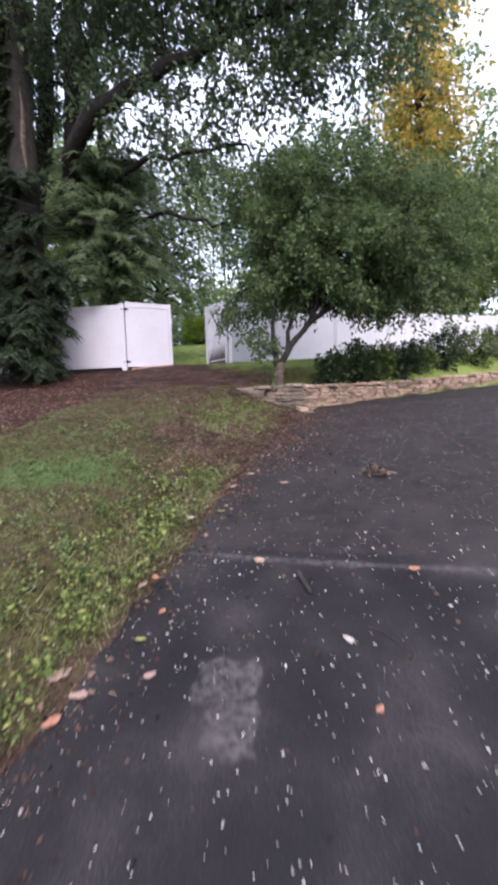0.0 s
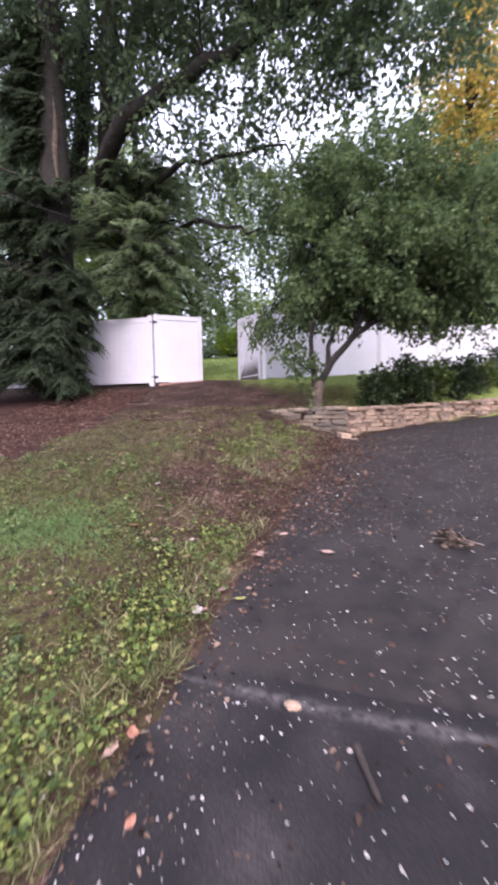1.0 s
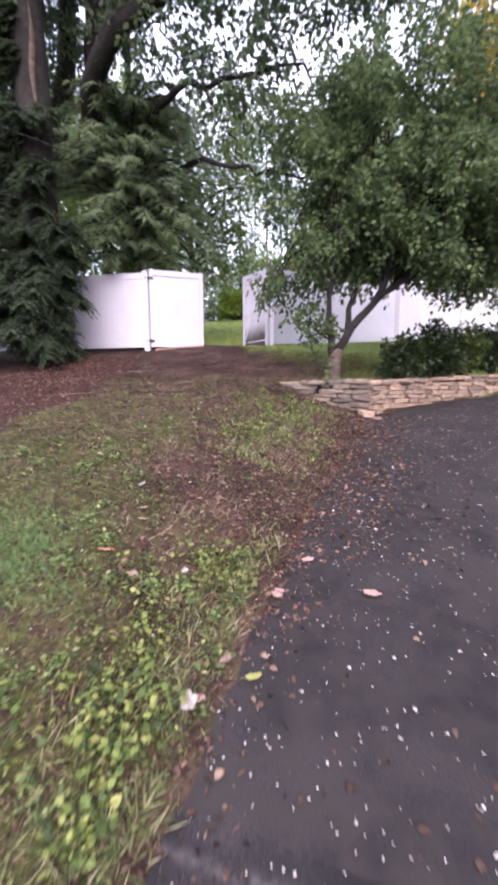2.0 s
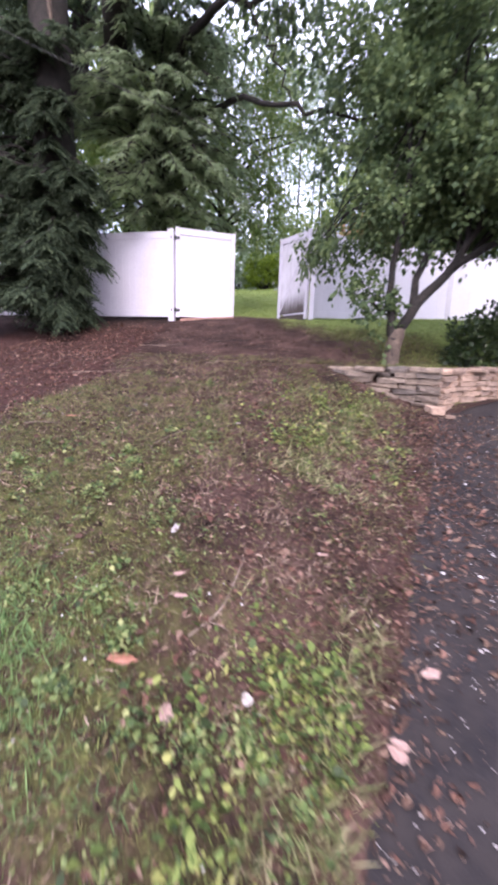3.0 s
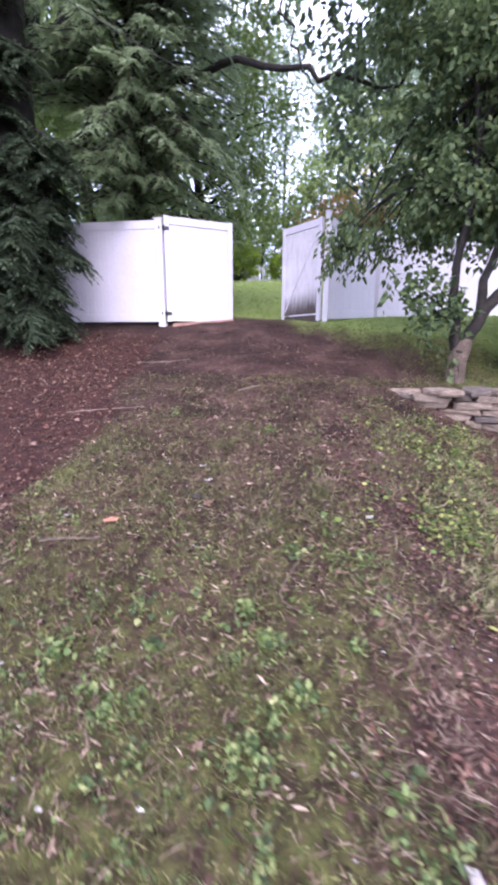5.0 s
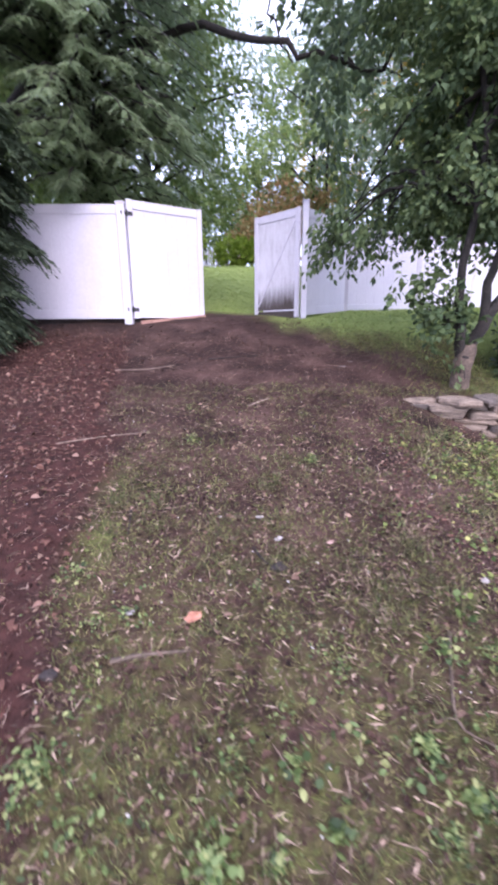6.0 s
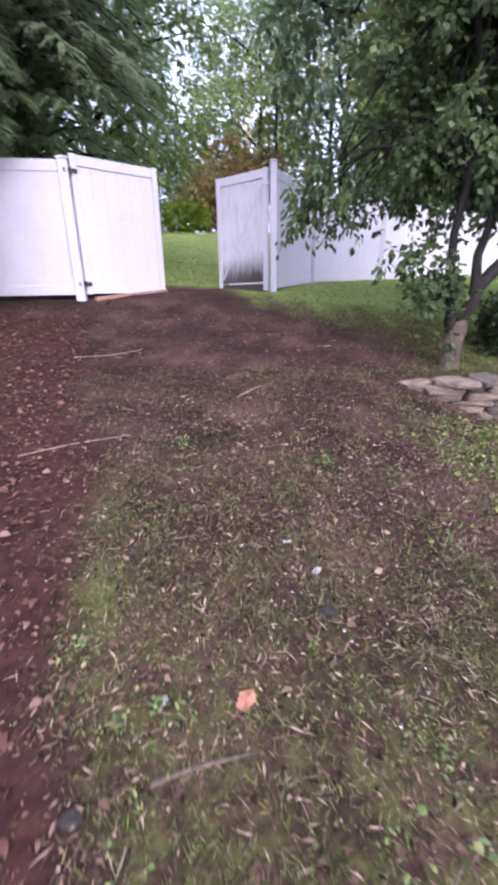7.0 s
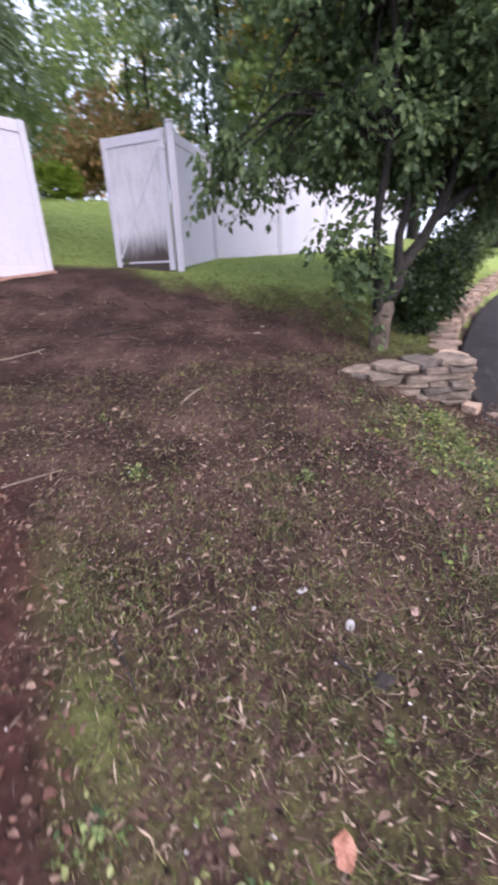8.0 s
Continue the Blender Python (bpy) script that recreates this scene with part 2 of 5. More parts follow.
def lawn_z(x, y):
    left = np.interp(y, [-60, -10, -3, 1, 2, 3, 4.4, 5, 6, 6.6, 7.8, 8.5, 9.9, 11, 12.2, 14, 17, 25, 30, 80], [-1.9, -1.2, -.55, .22, .45, .68, 1.03, 1.24, 1.5, 1.6, 1.77, 1.93, 2.20, 2.55, 2.86, 3.15, 3.75, 5.5, 5.9, 6.4])
    right = np.interp(y, [-60, -10, -3, 1, 2, 3, 4.4, 5, 6, 6.6, 7.8, 8.5, 9.3, 12, 14, 17, 25, 80], [-1.9, -1.2, -.55, .22, .45, .68, 1.03, 1.24, 1.5, 1.6, 1.77, 1.93, 2.05, 2.82, 3.03, 3.18, 4.1, 5.2])
    s = (x + .47) * .835 - (y - 12.12) * .55   # right of the right fence: positive
    k = np.clip((s + 2.5) / 2.5, 0, 1); k = k * k * (3 - 2 * k)
    return left * (1 - k) + right * k
def wall_top(y):
    return np.interp(y, [8.49, 9.5, 10.2, 10.95, 11.85, 13.4, 15.4, 25, 80], [1.94, 1.96, 2.0, 2.06, 2.16, 2.38, 2.66, 3.6, 5.0])
def ground_z(x, y):
    d = np.interp(y, EDGE_Y, EDGE_X) - x
    k = np.clip(d / np.interp(y, [5, 6.6], [1.0, 1.9]), 0, 1); k = k * k * (3 - 2 * k)
    bank = drive_z(y) * (1 - k) + lawn_z(x, y) * k        # below the wall: a slope down to the drive
    h = lawn_z(x, y)
    low = np.minimum(h, wall_top(y))
    k = np.clip((d - .16) / .24, 0, 1); k = k * k * (3 - 2 * k)
    u = np.clip((d - .4) / 2.2, 0, 1); u = u * u * (3 - 2 * u)
    held = drive_z(y) * (1 - k) + (low + (h - low) * u) * k   # held up by the wall
    w = np.clip((y + .165 * np.clip(x - .14, 0, 1.5) - 8.76) / .14, 0, 1)
    return bank * (1 - w) + held * w


def rough_z(x, y):
    """Small unevenness of the soil."""
    return (0.012 * np.sin(3.1 * x + 1.7 * y) * np.sin(2.3 * y - 1.1 * x + 0.6) + 0.007 * np.sin(9.7 * x - 4.1 * y + 1.0) * np.sin(8.3 * y + 3.9 * x)
            + 0.003 * np.sin(23 * x + 7 * y) * np.sin(27 * y - 9 * x + 2.0))


def past_edge(x, y):
    """Metres to the lawn's side of the drive's edge."""
    return np.interp(y, EDGE_Y, EDGE_X) - x


def top_z(x, y):
    """The ground's sheet: it dips under the drive."""
    d = past_edge(x, y)
    under = np.clip((-d - 0.02) / 0.12, 0, 1)
    far = np.clip((np.hypot(x, y) - 25) / 20, 0, 1)
    return ground_z(x, y) + rough_z(x, y) * np.clip(d / 0.08, 0.25, 1) * (1 - far) + 0.014 * step(0.02, 0.10, d) - 0.10 * under


def drive_top(x, y):
    return drive_z(y) + 0.004 * np.sin(2.1 * x + 0.8 * y) + 0.003 * np.sin(5.3 * y - 2.2 * x)


def side_of_fence(x, y):
    """Positive on the drive's side of the right-hand fence."""
    return (x + 0.47) * 0.835 - (y - 12.12) * 0.55


def blotch(x, y, s=1.0, k=0.0):
    return 0.5 + 0.25 * np.sin(s * (1.9 * x + 0.7 * y) + k) * np.sin(s * (1.6 * y - 0.9 * x) + 2 * k) + 0.25 * np.sin(s * (4.3 * x - 2.9 * y) + 3 * k + 1) * np.sin(s * (3.7 * y + 3.1 * x) + k)


def step(a, b, v):
    k = np.clip((v - a) / (b - a), 0, 1)
    return k * k * (3 - 2 * k)


def right_lawn(x, y):
    """The lawn between small tree, wall and fence."""
    f = x + 0.62 * (y - 10.2) + 0.7 * (blotch(x, y, 1.6, 4) - 0.5)
    return step(-0.2, 0.9, f) * step(8.85, 9.1, y) * (past_edge(x, y) > 0.1)


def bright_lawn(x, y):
    """Yellow-green: the lawns behind, moss beside the mulch; tree shade is left dark by colour."""
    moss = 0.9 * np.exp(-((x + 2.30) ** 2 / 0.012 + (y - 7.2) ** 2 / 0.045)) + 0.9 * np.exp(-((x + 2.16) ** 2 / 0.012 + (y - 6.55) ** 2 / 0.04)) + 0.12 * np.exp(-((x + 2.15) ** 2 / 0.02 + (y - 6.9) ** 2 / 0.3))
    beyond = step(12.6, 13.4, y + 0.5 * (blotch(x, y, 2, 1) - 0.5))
    # colour stands in for sun near the fence and shade round the tree
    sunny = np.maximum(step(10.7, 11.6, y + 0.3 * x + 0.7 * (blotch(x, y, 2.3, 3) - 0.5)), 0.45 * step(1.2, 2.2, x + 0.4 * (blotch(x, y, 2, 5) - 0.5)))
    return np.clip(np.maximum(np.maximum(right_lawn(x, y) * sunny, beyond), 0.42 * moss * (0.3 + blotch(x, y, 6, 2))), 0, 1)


def mulch_side(x, y):
    """Metres past the border of the bare red-brown mulch."""
    return -2.2 - 0.2 * (y - 6.5) - x + 0.3 * (blotch(x, y, 1.3, 1) - 0.5)


def bark_mulch(x, y):
    """Red-brown bark mulch under the evergreen."""
    return 0.9 * step(-0.08, 0.16, mulch_side(x, y)) * step(4.9, 5.5, y) * (1 - step(10.6, 11.6, y))


def bare_track(x, y):
    """A washed-out red-brown track that winds down through the weeds."""
    mid = np.interp(y, [4.8, 5.3, 5.7, 6.1, 6.8, 7.6], [0.05, -0.12, 0.06, 0.0, -0.28, -0.4]) + 0.05 * np.sin(7 * y)
    return np.exp(-((x - mid) / 0.17) ** 2) * step(4.7, 5.1, y) * (1 - step(7.2, 7.9, y))


def litter_band(x, y):
    """The red-brown strip of leaves along the drive's upper edge, and the bare track."""
    d = past_edge(x, y) + 0.5 * (blotch(x, y, 1.6, 6) - 0.5)
    reach = np.interp(y, [4.2, 5.2, 6.5, 8.5], [0.12, 0.55, 0.6, 0.35])
    edge = step(-reach, -0.3 * reach, d) * (1 - step(0.45, 1.1, d)) * step(3.5, 4.6, y) * (1 - step(8.2, 8.6, y))
    return np.maximum(edge, 0.95 * bare_track(x, y))


def greenness(x, y):
    """How much grows at a place: 0 bare soil or mulch, 1 full lawn."""
    d = past_edge(x, y)
    g = 1 - 0.8 * step(5.0, 7.8, y + 0.5 * (blotch(x, y, 0.8) - 0.5))
    g = g * (1 - 0.97 * step(-0.12, 0.12, mulch_side(x, y)) * step(5.0, 5.8, y))
    g = g * (0.6 + 0.4 * step(0.05, 0.35, d + 0.3 * (blotch(x, y, 1.5, 2) - 0.5))) * (1 - 0.6 * step(0, 1, 1 - abs(d - 0.7) / 0.75) * step(4.5, 5.4, y))
    g = np.maximum(g, 0.8 * np.exp(-((x - 0.35) ** 2 / 0.22 + (y - 7.15) ** 2 / 0.9)) * (0.3 + 1.1 * blotch(x, y, 2.4, 2)))
    g = g * (1 - 0.55 * litter_band(x, y)) * (1 - 0.8 * bare_track(x, y))
    right = right_lawn(x, y)
    beyond = step(12.6, 13.4, y) * (x > -40)
    return np.clip(np.maximum(g * (1 - step(9.0, 9.6, y)), np.maximum(right, beyond)), 0, 1)


# ---- ground ----
def axis(parts):
    return np.unique(np.round(np.concatenate([np.arange(a, b, s) for a, b, s in parts]), 4))


def build_ground():
    gx = axis([(-400, -60, 40), (-60, -12, 4), (-12, -4.5, 0.3), (-4.5, 3.6, 0.06), (3.6, 12, 0.3), (12, 60, 4), (60, 401, 40)])
    gy = axis([(-400, -60, 40), (-60, -6, 4), (-6, 1, 0.3), (1, 10.5, 0.06), (10.5, 20, 0.3), (20, 60, 2), (60, 401, 40)])
    X, Y = np.meshgrid(gx, gy)
    Z = top_z(X, Y)
    nx, ny = len(gx), len(gy)
    i, j = np.meshgrid(np.arange(ny - 1), np.arange(nx - 1), indexing="ij")
    a = i * nx + j
    F = np.stack([a, a + 1, a + nx + 1, a + nx], -1).reshape(-1, 4)
    m = surface("soil and moss", [(0.008, 0.0046, 0.0041), (0.036, 0.0198, 0.0166), (0.098, 0.058, 0.048)], 2.0, 48, 0.95, 1.0, 12, spec=0.15, dist=0.03)
    nt, p = m.node_tree, m.node_tree.nodes["Principled BSDF"]
    soil = p.inputs["Base Color"].links[0].from_socket
    at = nt.nodes.new("ShaderNodeAttribute")
    at.attribute_name = "growth"
    no = nt.nodes.new("ShaderNodeTexNoise")
    no.inputs["Scale"].default_value, no.inputs["Detail"].default_value = 14, 8
    co = nt.nodes.new("ShaderNodeTexCoord")
    nt.links.new(co.outputs["Object"], no.inputs["Vector"])
    add = nt.nodes.new("ShaderNodeMath")
    add.operation = "MULTIPLY_ADD"
    add.inputs[1].default_value, add.inputs[2].default_value = 2.6, -1.5
    nt.links.new(no.outputs[0], add.inputs[0])
    s2 = nt.nodes.new("ShaderNodeMath")
    s2.operation, s2.use_clamp = "ADD", True
    nt.links.new(add.outputs[0], s2.inputs[0])
    nt.links.new(at.outputs["Fac"], s2.inputs[1])
    s3 = nt.nodes.new("ShaderNodeMath")
    s3.operation = "MULTIPLY"
    nt.links.new(s2.outputs[0], s3.inputs[0])
    nt.links.new(at.outputs["Fac"], s3.inputs[1])
    green = nt.nodes.new("ShaderNodeValToRGB")
    green.color_ramp.elements[0].position, green.color_ramp.elements[1].position = 0.3, 0.7
    green.color_ramp.elements[0].color, green.color_ramp.elements[1].color = (0.028, 0.028, 0.010, 1), (0.082, 0.085, 0.028, 1)
    nt.links.new(no.outputs[0], green.inputs[0])
    mx = nt.nodes.new("ShaderNodeMix")
    mx.data_type = "RGBA"
    nt.links.new(s3.outputs[0], mx.inputs[0])
    nt.links.new(soil, mx.inputs[6])
    nt.links.new(green.outputs[0], mx.inputs[7])
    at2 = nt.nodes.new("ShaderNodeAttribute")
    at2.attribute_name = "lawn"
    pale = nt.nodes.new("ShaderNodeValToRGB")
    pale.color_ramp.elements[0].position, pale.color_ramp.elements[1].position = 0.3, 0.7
    # sunlit lawn tone; where the mask drops, the tree's shade is painted darker
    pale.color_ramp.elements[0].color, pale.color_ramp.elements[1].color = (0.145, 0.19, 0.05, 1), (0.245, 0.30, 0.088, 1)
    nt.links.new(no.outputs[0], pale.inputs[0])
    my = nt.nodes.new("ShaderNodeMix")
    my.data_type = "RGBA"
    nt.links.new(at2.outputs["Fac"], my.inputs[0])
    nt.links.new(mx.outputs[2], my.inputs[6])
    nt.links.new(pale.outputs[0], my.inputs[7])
    at3 = nt.nodes.new("ShaderNodeAttribute")
    at3.attribute_name = "bark"
    red = nt.nodes.new("ShaderNodeValToRGB")
    red.color_ramp.elements[0].position, red.color_ramp.elements[1].position = 0.3, 0.7
    red.color_ramp.elements[0].color, red.color_ramp.elements[1].color = (0.016, 0.0065, 0.0055, 1), (0.058, 0.024, 0.020, 1)
    nt.links.new(no.outputs[0], red.inputs[0])
    mz = nt.nodes.new("ShaderNodeMix")
    mz.data_type = "RGBA"
    nt.links.new(at3.outputs["Fac"], mz.inputs[0])
    nt.links.new(my.outputs[2], mz.inputs[6])
    nt.links.new(red.outputs[0], mz.inputs[7])
    nt.links.new(mz.outputs[2], p.inputs["Base Color"])
    ob = quick("ground", np.stack([X, Y, Z], -1).reshape(-1, 3), F, m, smooth=True)
    g = ob.data.attributes.new("growth", "FLOAT", "POINT")
    g.data.foreach_set("value", greenness(X, Y).ravel() * 0.88)
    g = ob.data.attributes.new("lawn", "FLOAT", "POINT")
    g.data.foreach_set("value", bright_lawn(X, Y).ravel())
    g = ob.data.attributes.new("bark", "FLOAT", "POINT")
    g.data.foreach_set("value", bark_mulch(X, Y).ravel())
    return tagged(ob, "brown leaf-strewn soil and patchy green lawn on a slope", "ground", kind="structure")


def wear_material(m, grit, scale, lo, hi):
    """Where the wear is strong the asphalt shows its grit."""
    nt = m.node_tree
    p = nt.nodes["Principled BSDF"]
    base = p.inputs["Base Color"].links[0].from_socket
    at = nt.nodes.new("ShaderNodeAttribute")
    at.attribute_name = "wear"
    co, no = nt.nodes.new("ShaderNodeTexCoord"), nt.nodes.new("ShaderNodeTexNoise")
    no.inputs["Scale"].default_value, no.inputs["Detail"].default_value = scale, 9
    nt.links.new(co.outputs["Object"], no.inputs["Vector"])
    k = nt.nodes.new("ShaderNodeMapRange")
    k.inputs["From Min"].default_value, k.inputs["From Max"].default_value = lo, hi
    nt.links.new(no.outputs[0], k.inputs["Value"])
    f = nt.nodes.new("ShaderNodeMath")
    f.operation, f.use_clamp = "MULTIPLY", True
    nt.links.new(k.outputs[0], f.inputs[0])
    nt.links.new(at.outputs["Fac"], f.inputs[1])
    mx = nt.nodes.new("ShaderNodeMix")
    mx.data_type = "RGBA"
    nt.links.new(f.outputs[0], mx.inputs[0])
    nt.links.new(base, mx.inputs[6])
    mx.inputs[7].default_value = (*grit, 1)
    nt.links.new(mx.outputs[2], p.inputs["Base Color"])


def worn(name, label, parent, us, vs, place, amount):
    """A thin skin on the drive, pale where amount is high."""
    U, W = np.meshgrid(us, vs)
    X, Y = place(U, W)
    V = np.stack([X, Y, drive_top(X, Y) + 0.002 + 0.003 * np.clip(amount(U, W), 0, 1)], -1).reshape(-1, 3)
    n = len(us)
    i, j = np.meshgrid(np.arange(len(vs) - 1), np.arange(n - 1), indexing="ij")
    a = i * n + j
    ob = quick(name, V, np.stack([a, a + 1, a + n + 1, a + n], -1).reshape(-1, 4), M_WORN, parent, True)
    g = ob.data.attributes.new("wear", "FLOAT", "POINT")
    g.data.foreach_set("value", np.clip(amount(U, W), 0, 1).ravel())
    ob["label"] = label
    return ob


def build_drive():
    ys = axis([(-40, -4, 2), (-4, 10, 0.12), (10, 40, 1)])
    us = np.concatenate([np.linspace(0, 1, 22)[:-1] * 1.5, np.linspace(1.5, 8, 16)])
    rng = np.random.default_rng(3)
    ragged = 0.03 * np.sin(ys * 5.1) + 0.03 * np.sin(ys * 11.3 + 1) + 0.015 * rng.standard_normal(len(ys))
    e = np.interp(ys, EDGE_Y, EDGE_X) + np.where(ys < 8.5, ragged - 0.14, 0.1)
    X = e[:, None] + us[None, :]
    Y = np.repeat(ys[:, None], len(us), 1)
    Z = drive_top(X, Y)
    low = np.stack([e, ys, drive_top(e, ys) - 0.09], -1)
    V = np.vstack([np.stack([X, Y, Z], -1).reshape(-1, 3), low])
    nx, ny = len(us), len(ys)
    i, j = np.meshgrid(np.arange(ny - 1), np.arange(nx - 1), indexing="ij")
    a = i * nx + j
    F = np.stack([a, a + 1, a + nx + 1, a + nx], -1).reshape(-1, 4)
    k = np.arange(ny - 1)
    G = np.stack([nx * ny + k, k * nx, (k + 1) * nx, nx * ny + k + 1], -1)
    ob = quick("driveway", V, np.vstack([F, G]), M_ASPHALT, smooth=True)
    tagged(ob, "dark worn asphalt driveway littered with pale specks", "driveway", kind="structure")
    # a sandy seam across it, and a paler worn patch: both fade into the asphalt
    old = step(3.30, 3.42, Y + 0.095 * (X - 0.9)) * (0.55 + 0.45 * blotch(X, Y, 0.9, 3))
    g = ob.data.attributes.new("wear", "FLOAT", "POINT")
    g.data.foreach_set("value", np.concatenate([old.ravel(), np.zeros(ny)]))
    wear_material(M_ASPHALT, (0.030, 0.0245, 0.0235), 9, 0.30, 0.60)
    wear_material(M_WORN, (0.105, 0.094, 0.094), 28, 0.33, 0.62)
    worn("seam", "sandy grey seam across the asphalt", ob, np.linspace(0.5, 6.5, 260), np.linspace(-0.11, 0.11, 15),
         lambda x, u: (x, 3.395 - 0.095 * (x - 0.9) + 0.012 * np.sin(x * 3.3) + u),
         lambda x, u: 0.95 * np.exp(-(u / (0.026 + 0.012 * np.sin(7.1 * x) * np.sin(2.3 * x))) ** 2) * (0.45 + 0.55 * blotch(3 * x, 2 * u, 1.0, 2)))
    worn("worn_patch", "paler grey worn asphalt patch", ob, np.linspace(-0.2, 0.2, 61), np.linspace(-0.3, 0.3, 81),
         lambda u, v: (1.04 + u - 0.04 * v, 2.34 + v),
         lambda u, v: 0.75 * step(0.155, 0.135, np.abs(u + 0.012 * np.sin(31 * v))) * step(0.24, 0.205, np.abs(v + 0.015 * np.sin(40 * u)))
         * (1 - 0.85 * step(-0.05, -0.085, u) * step(0.02, -0.03, v)) * (0.45 + 0.55 * blotch(4 * u, 3 * v, 3.0, 4)))
    return ob


build_ground()
build_drive()


# ---- white vinyl fence and gates ----
def along(a, b):
    """A pose at a whose x axis points to b, level."""
    d = Vector((b[0] - a[0], b[1] - a[1], 0))
    return Matrix.Translation(a) @ Matrix.Rotation(math.atan2(d.y, d.x), 4, "Z"), d.length


def put(ob, m):
    ob.matrix_basis = m
    return ob


def fence_post(root, x, z0, h, y=0.0, w=0.127):
    p = part("post", box(x - w / 2, x + w / 2, y - w / 2, y + w / 2, z0, z0 + h, 0.006), M_VINYL, root)
    bm = bmesh.new()
    q = w / 2 + 0.008
    lo = [bm.verts.new((x + sx * q, y + sy * q, z0 + h + 0.001)) for sx, sy in ((-1, -1), (1, -1), (1, 1), (-1, 1))]
    hi = [bm.verts.new((x + sx * q, y + sy * q, z0 + h + 0.022)) for sx, sy in ((-1, -1), (1, -1), (1, 1), (-1, 1))]
    tip = bm.verts.new((x, y, z0 + h + 0.055))
    bm.faces.new(lo[::-1])
    for k in range(4):
        bm.faces.new((lo[k], lo[(k + 1) % 4], hi[(k + 1) % 4], hi[k]))
        bm.faces.new((hi[k], hi[(k + 1) % 4], tip))
    part("post_cap", bm, M_VINYL, p)
    return p


def fence_panel(root, x0, x1, z0, h, lean=0.0, board=0.152):
    """Rails and tongue-and-groove boards between two posts; lean: how far the panel drops or climbs over its length."""
    def climb(bm):
        for v in bm.verts:
            v.co.z += lean * (v.co.x - x0) / (x1 - x0)
        return bm
    part("top_rail", climb(box(x0, x1, -0.022, 0.022, z0 + h - 0.14, z0 + h, 0.004)), M_VINYL, root)
    part("bottom_rail", climb(box(x0, x1, -0.022, 0.022, z0, z0 + 0.14, 0.004)), M_VINYL, root)
    n = max(1, round((x1 - x0) / board))
    s = (x1 - x0) / n
    for k in range(n):
        part("board", climb(box(x0 + k * s + 0.0006, x0 + (k + 1) * s - 0.0006, -0.012, 0.012, z0 + 0.139, z0 + h - 0.139, 0.001)), M_VINYL, root)


def build_left_fence():
    a, b = (-3.36, 11.79, 0), (-8.2, 11.72, 0)
    m, n = along(a, b)
    root = put(thing("fence", "white vinyl privacy fence under the evergreen's boughs", "fence"), m)
    zs = [2.74, 2.75, 2.78]
    for k, x in enumerate((0, 2.42, 4.84)):
        fence_post(root, x, zs[k] - 0.12, 1.93)
        if k < 2:
            fence_panel(root, x + 0.062, x + 2.42 - 0.062, 2.845, 1.705)


def build_left_gate():
    a, b = (-3.285, 11.805, 0), (-2.19, 12.46, 0)
    m, n = along(a, b)
    root = put(thing("gate", "white vinyl gate leaf standing half open with black hinges", "gate", group="gate leaves"), m)
    z0, h = 2.85, 1.78
    for x in (0.0, n - 0.09):
        part("stile", box(x, x + 0.09, -0.03, 0.03, z0, z0 + h, 0.005), M_VINYL, root)
    part("top_rail", box(0.0905, n - 0.0905, -0.027, 0.027, z0 + h - 0.14, z0 + h - 0.01, 0.004), M_VINYL, root)
    part("bottom_rail", box(0.0905, n - 0.0905, -0.027, 0.027, z0 + 0.01, z0 + 0.12, 0.004), M_VINYL, root)
    k = 6
    s = (n - 0.181) / k
    for i in range(k):
        part("board", box(0.0905 + i * s + 0.0006, 0.0905 + (i + 1) * s - 0.0006, -0.012, 0.012, z0 + 0.119, z0 + h - 0.139, 0.001), M_VINYL, root)
    for z in (2.99, 4.42):
        hinge = part("hinge", box(-0.10, 0.085, -0.044, -0.0315, z - 0.028, z + 0.028, 0.003), M_BLACK, root, "black metal hinge")
        bm = bmesh.new()
        bmesh.ops.create_cone(bm, cap_ends=True, segments=12, radius1=0.014, radius2=0.014, depth=0.10, matrix=Matrix.Translation((-0.012, -0.05, z)))
        part("pin", bm, M_BLACK, hinge)
    sill = put(thing("threshold_board", "pinkish weathered board lying under the gate", "board"), m)
    bm = box(0.08, n - 0.02, -0.15, -0.04, -0.08, 0.055, 0.014, 2)
    for v in bm.verts:
        w = m @ Vector((v.co.x, -0.1, 0))
        v.co.z += float(ground_z(w.x, w.y)) + 0.012 * math.sin(9 * v.co.x)
    part("board", bm, M_REDWOOD, sill)


M_STAINED = surface("vinyl with mildew", [(0.47, 0.45, 0.49), (0.53, 0.513, 0.555), (0.57, 0.555, 0.60)], 1.5, 30, 0.5, 0.05)


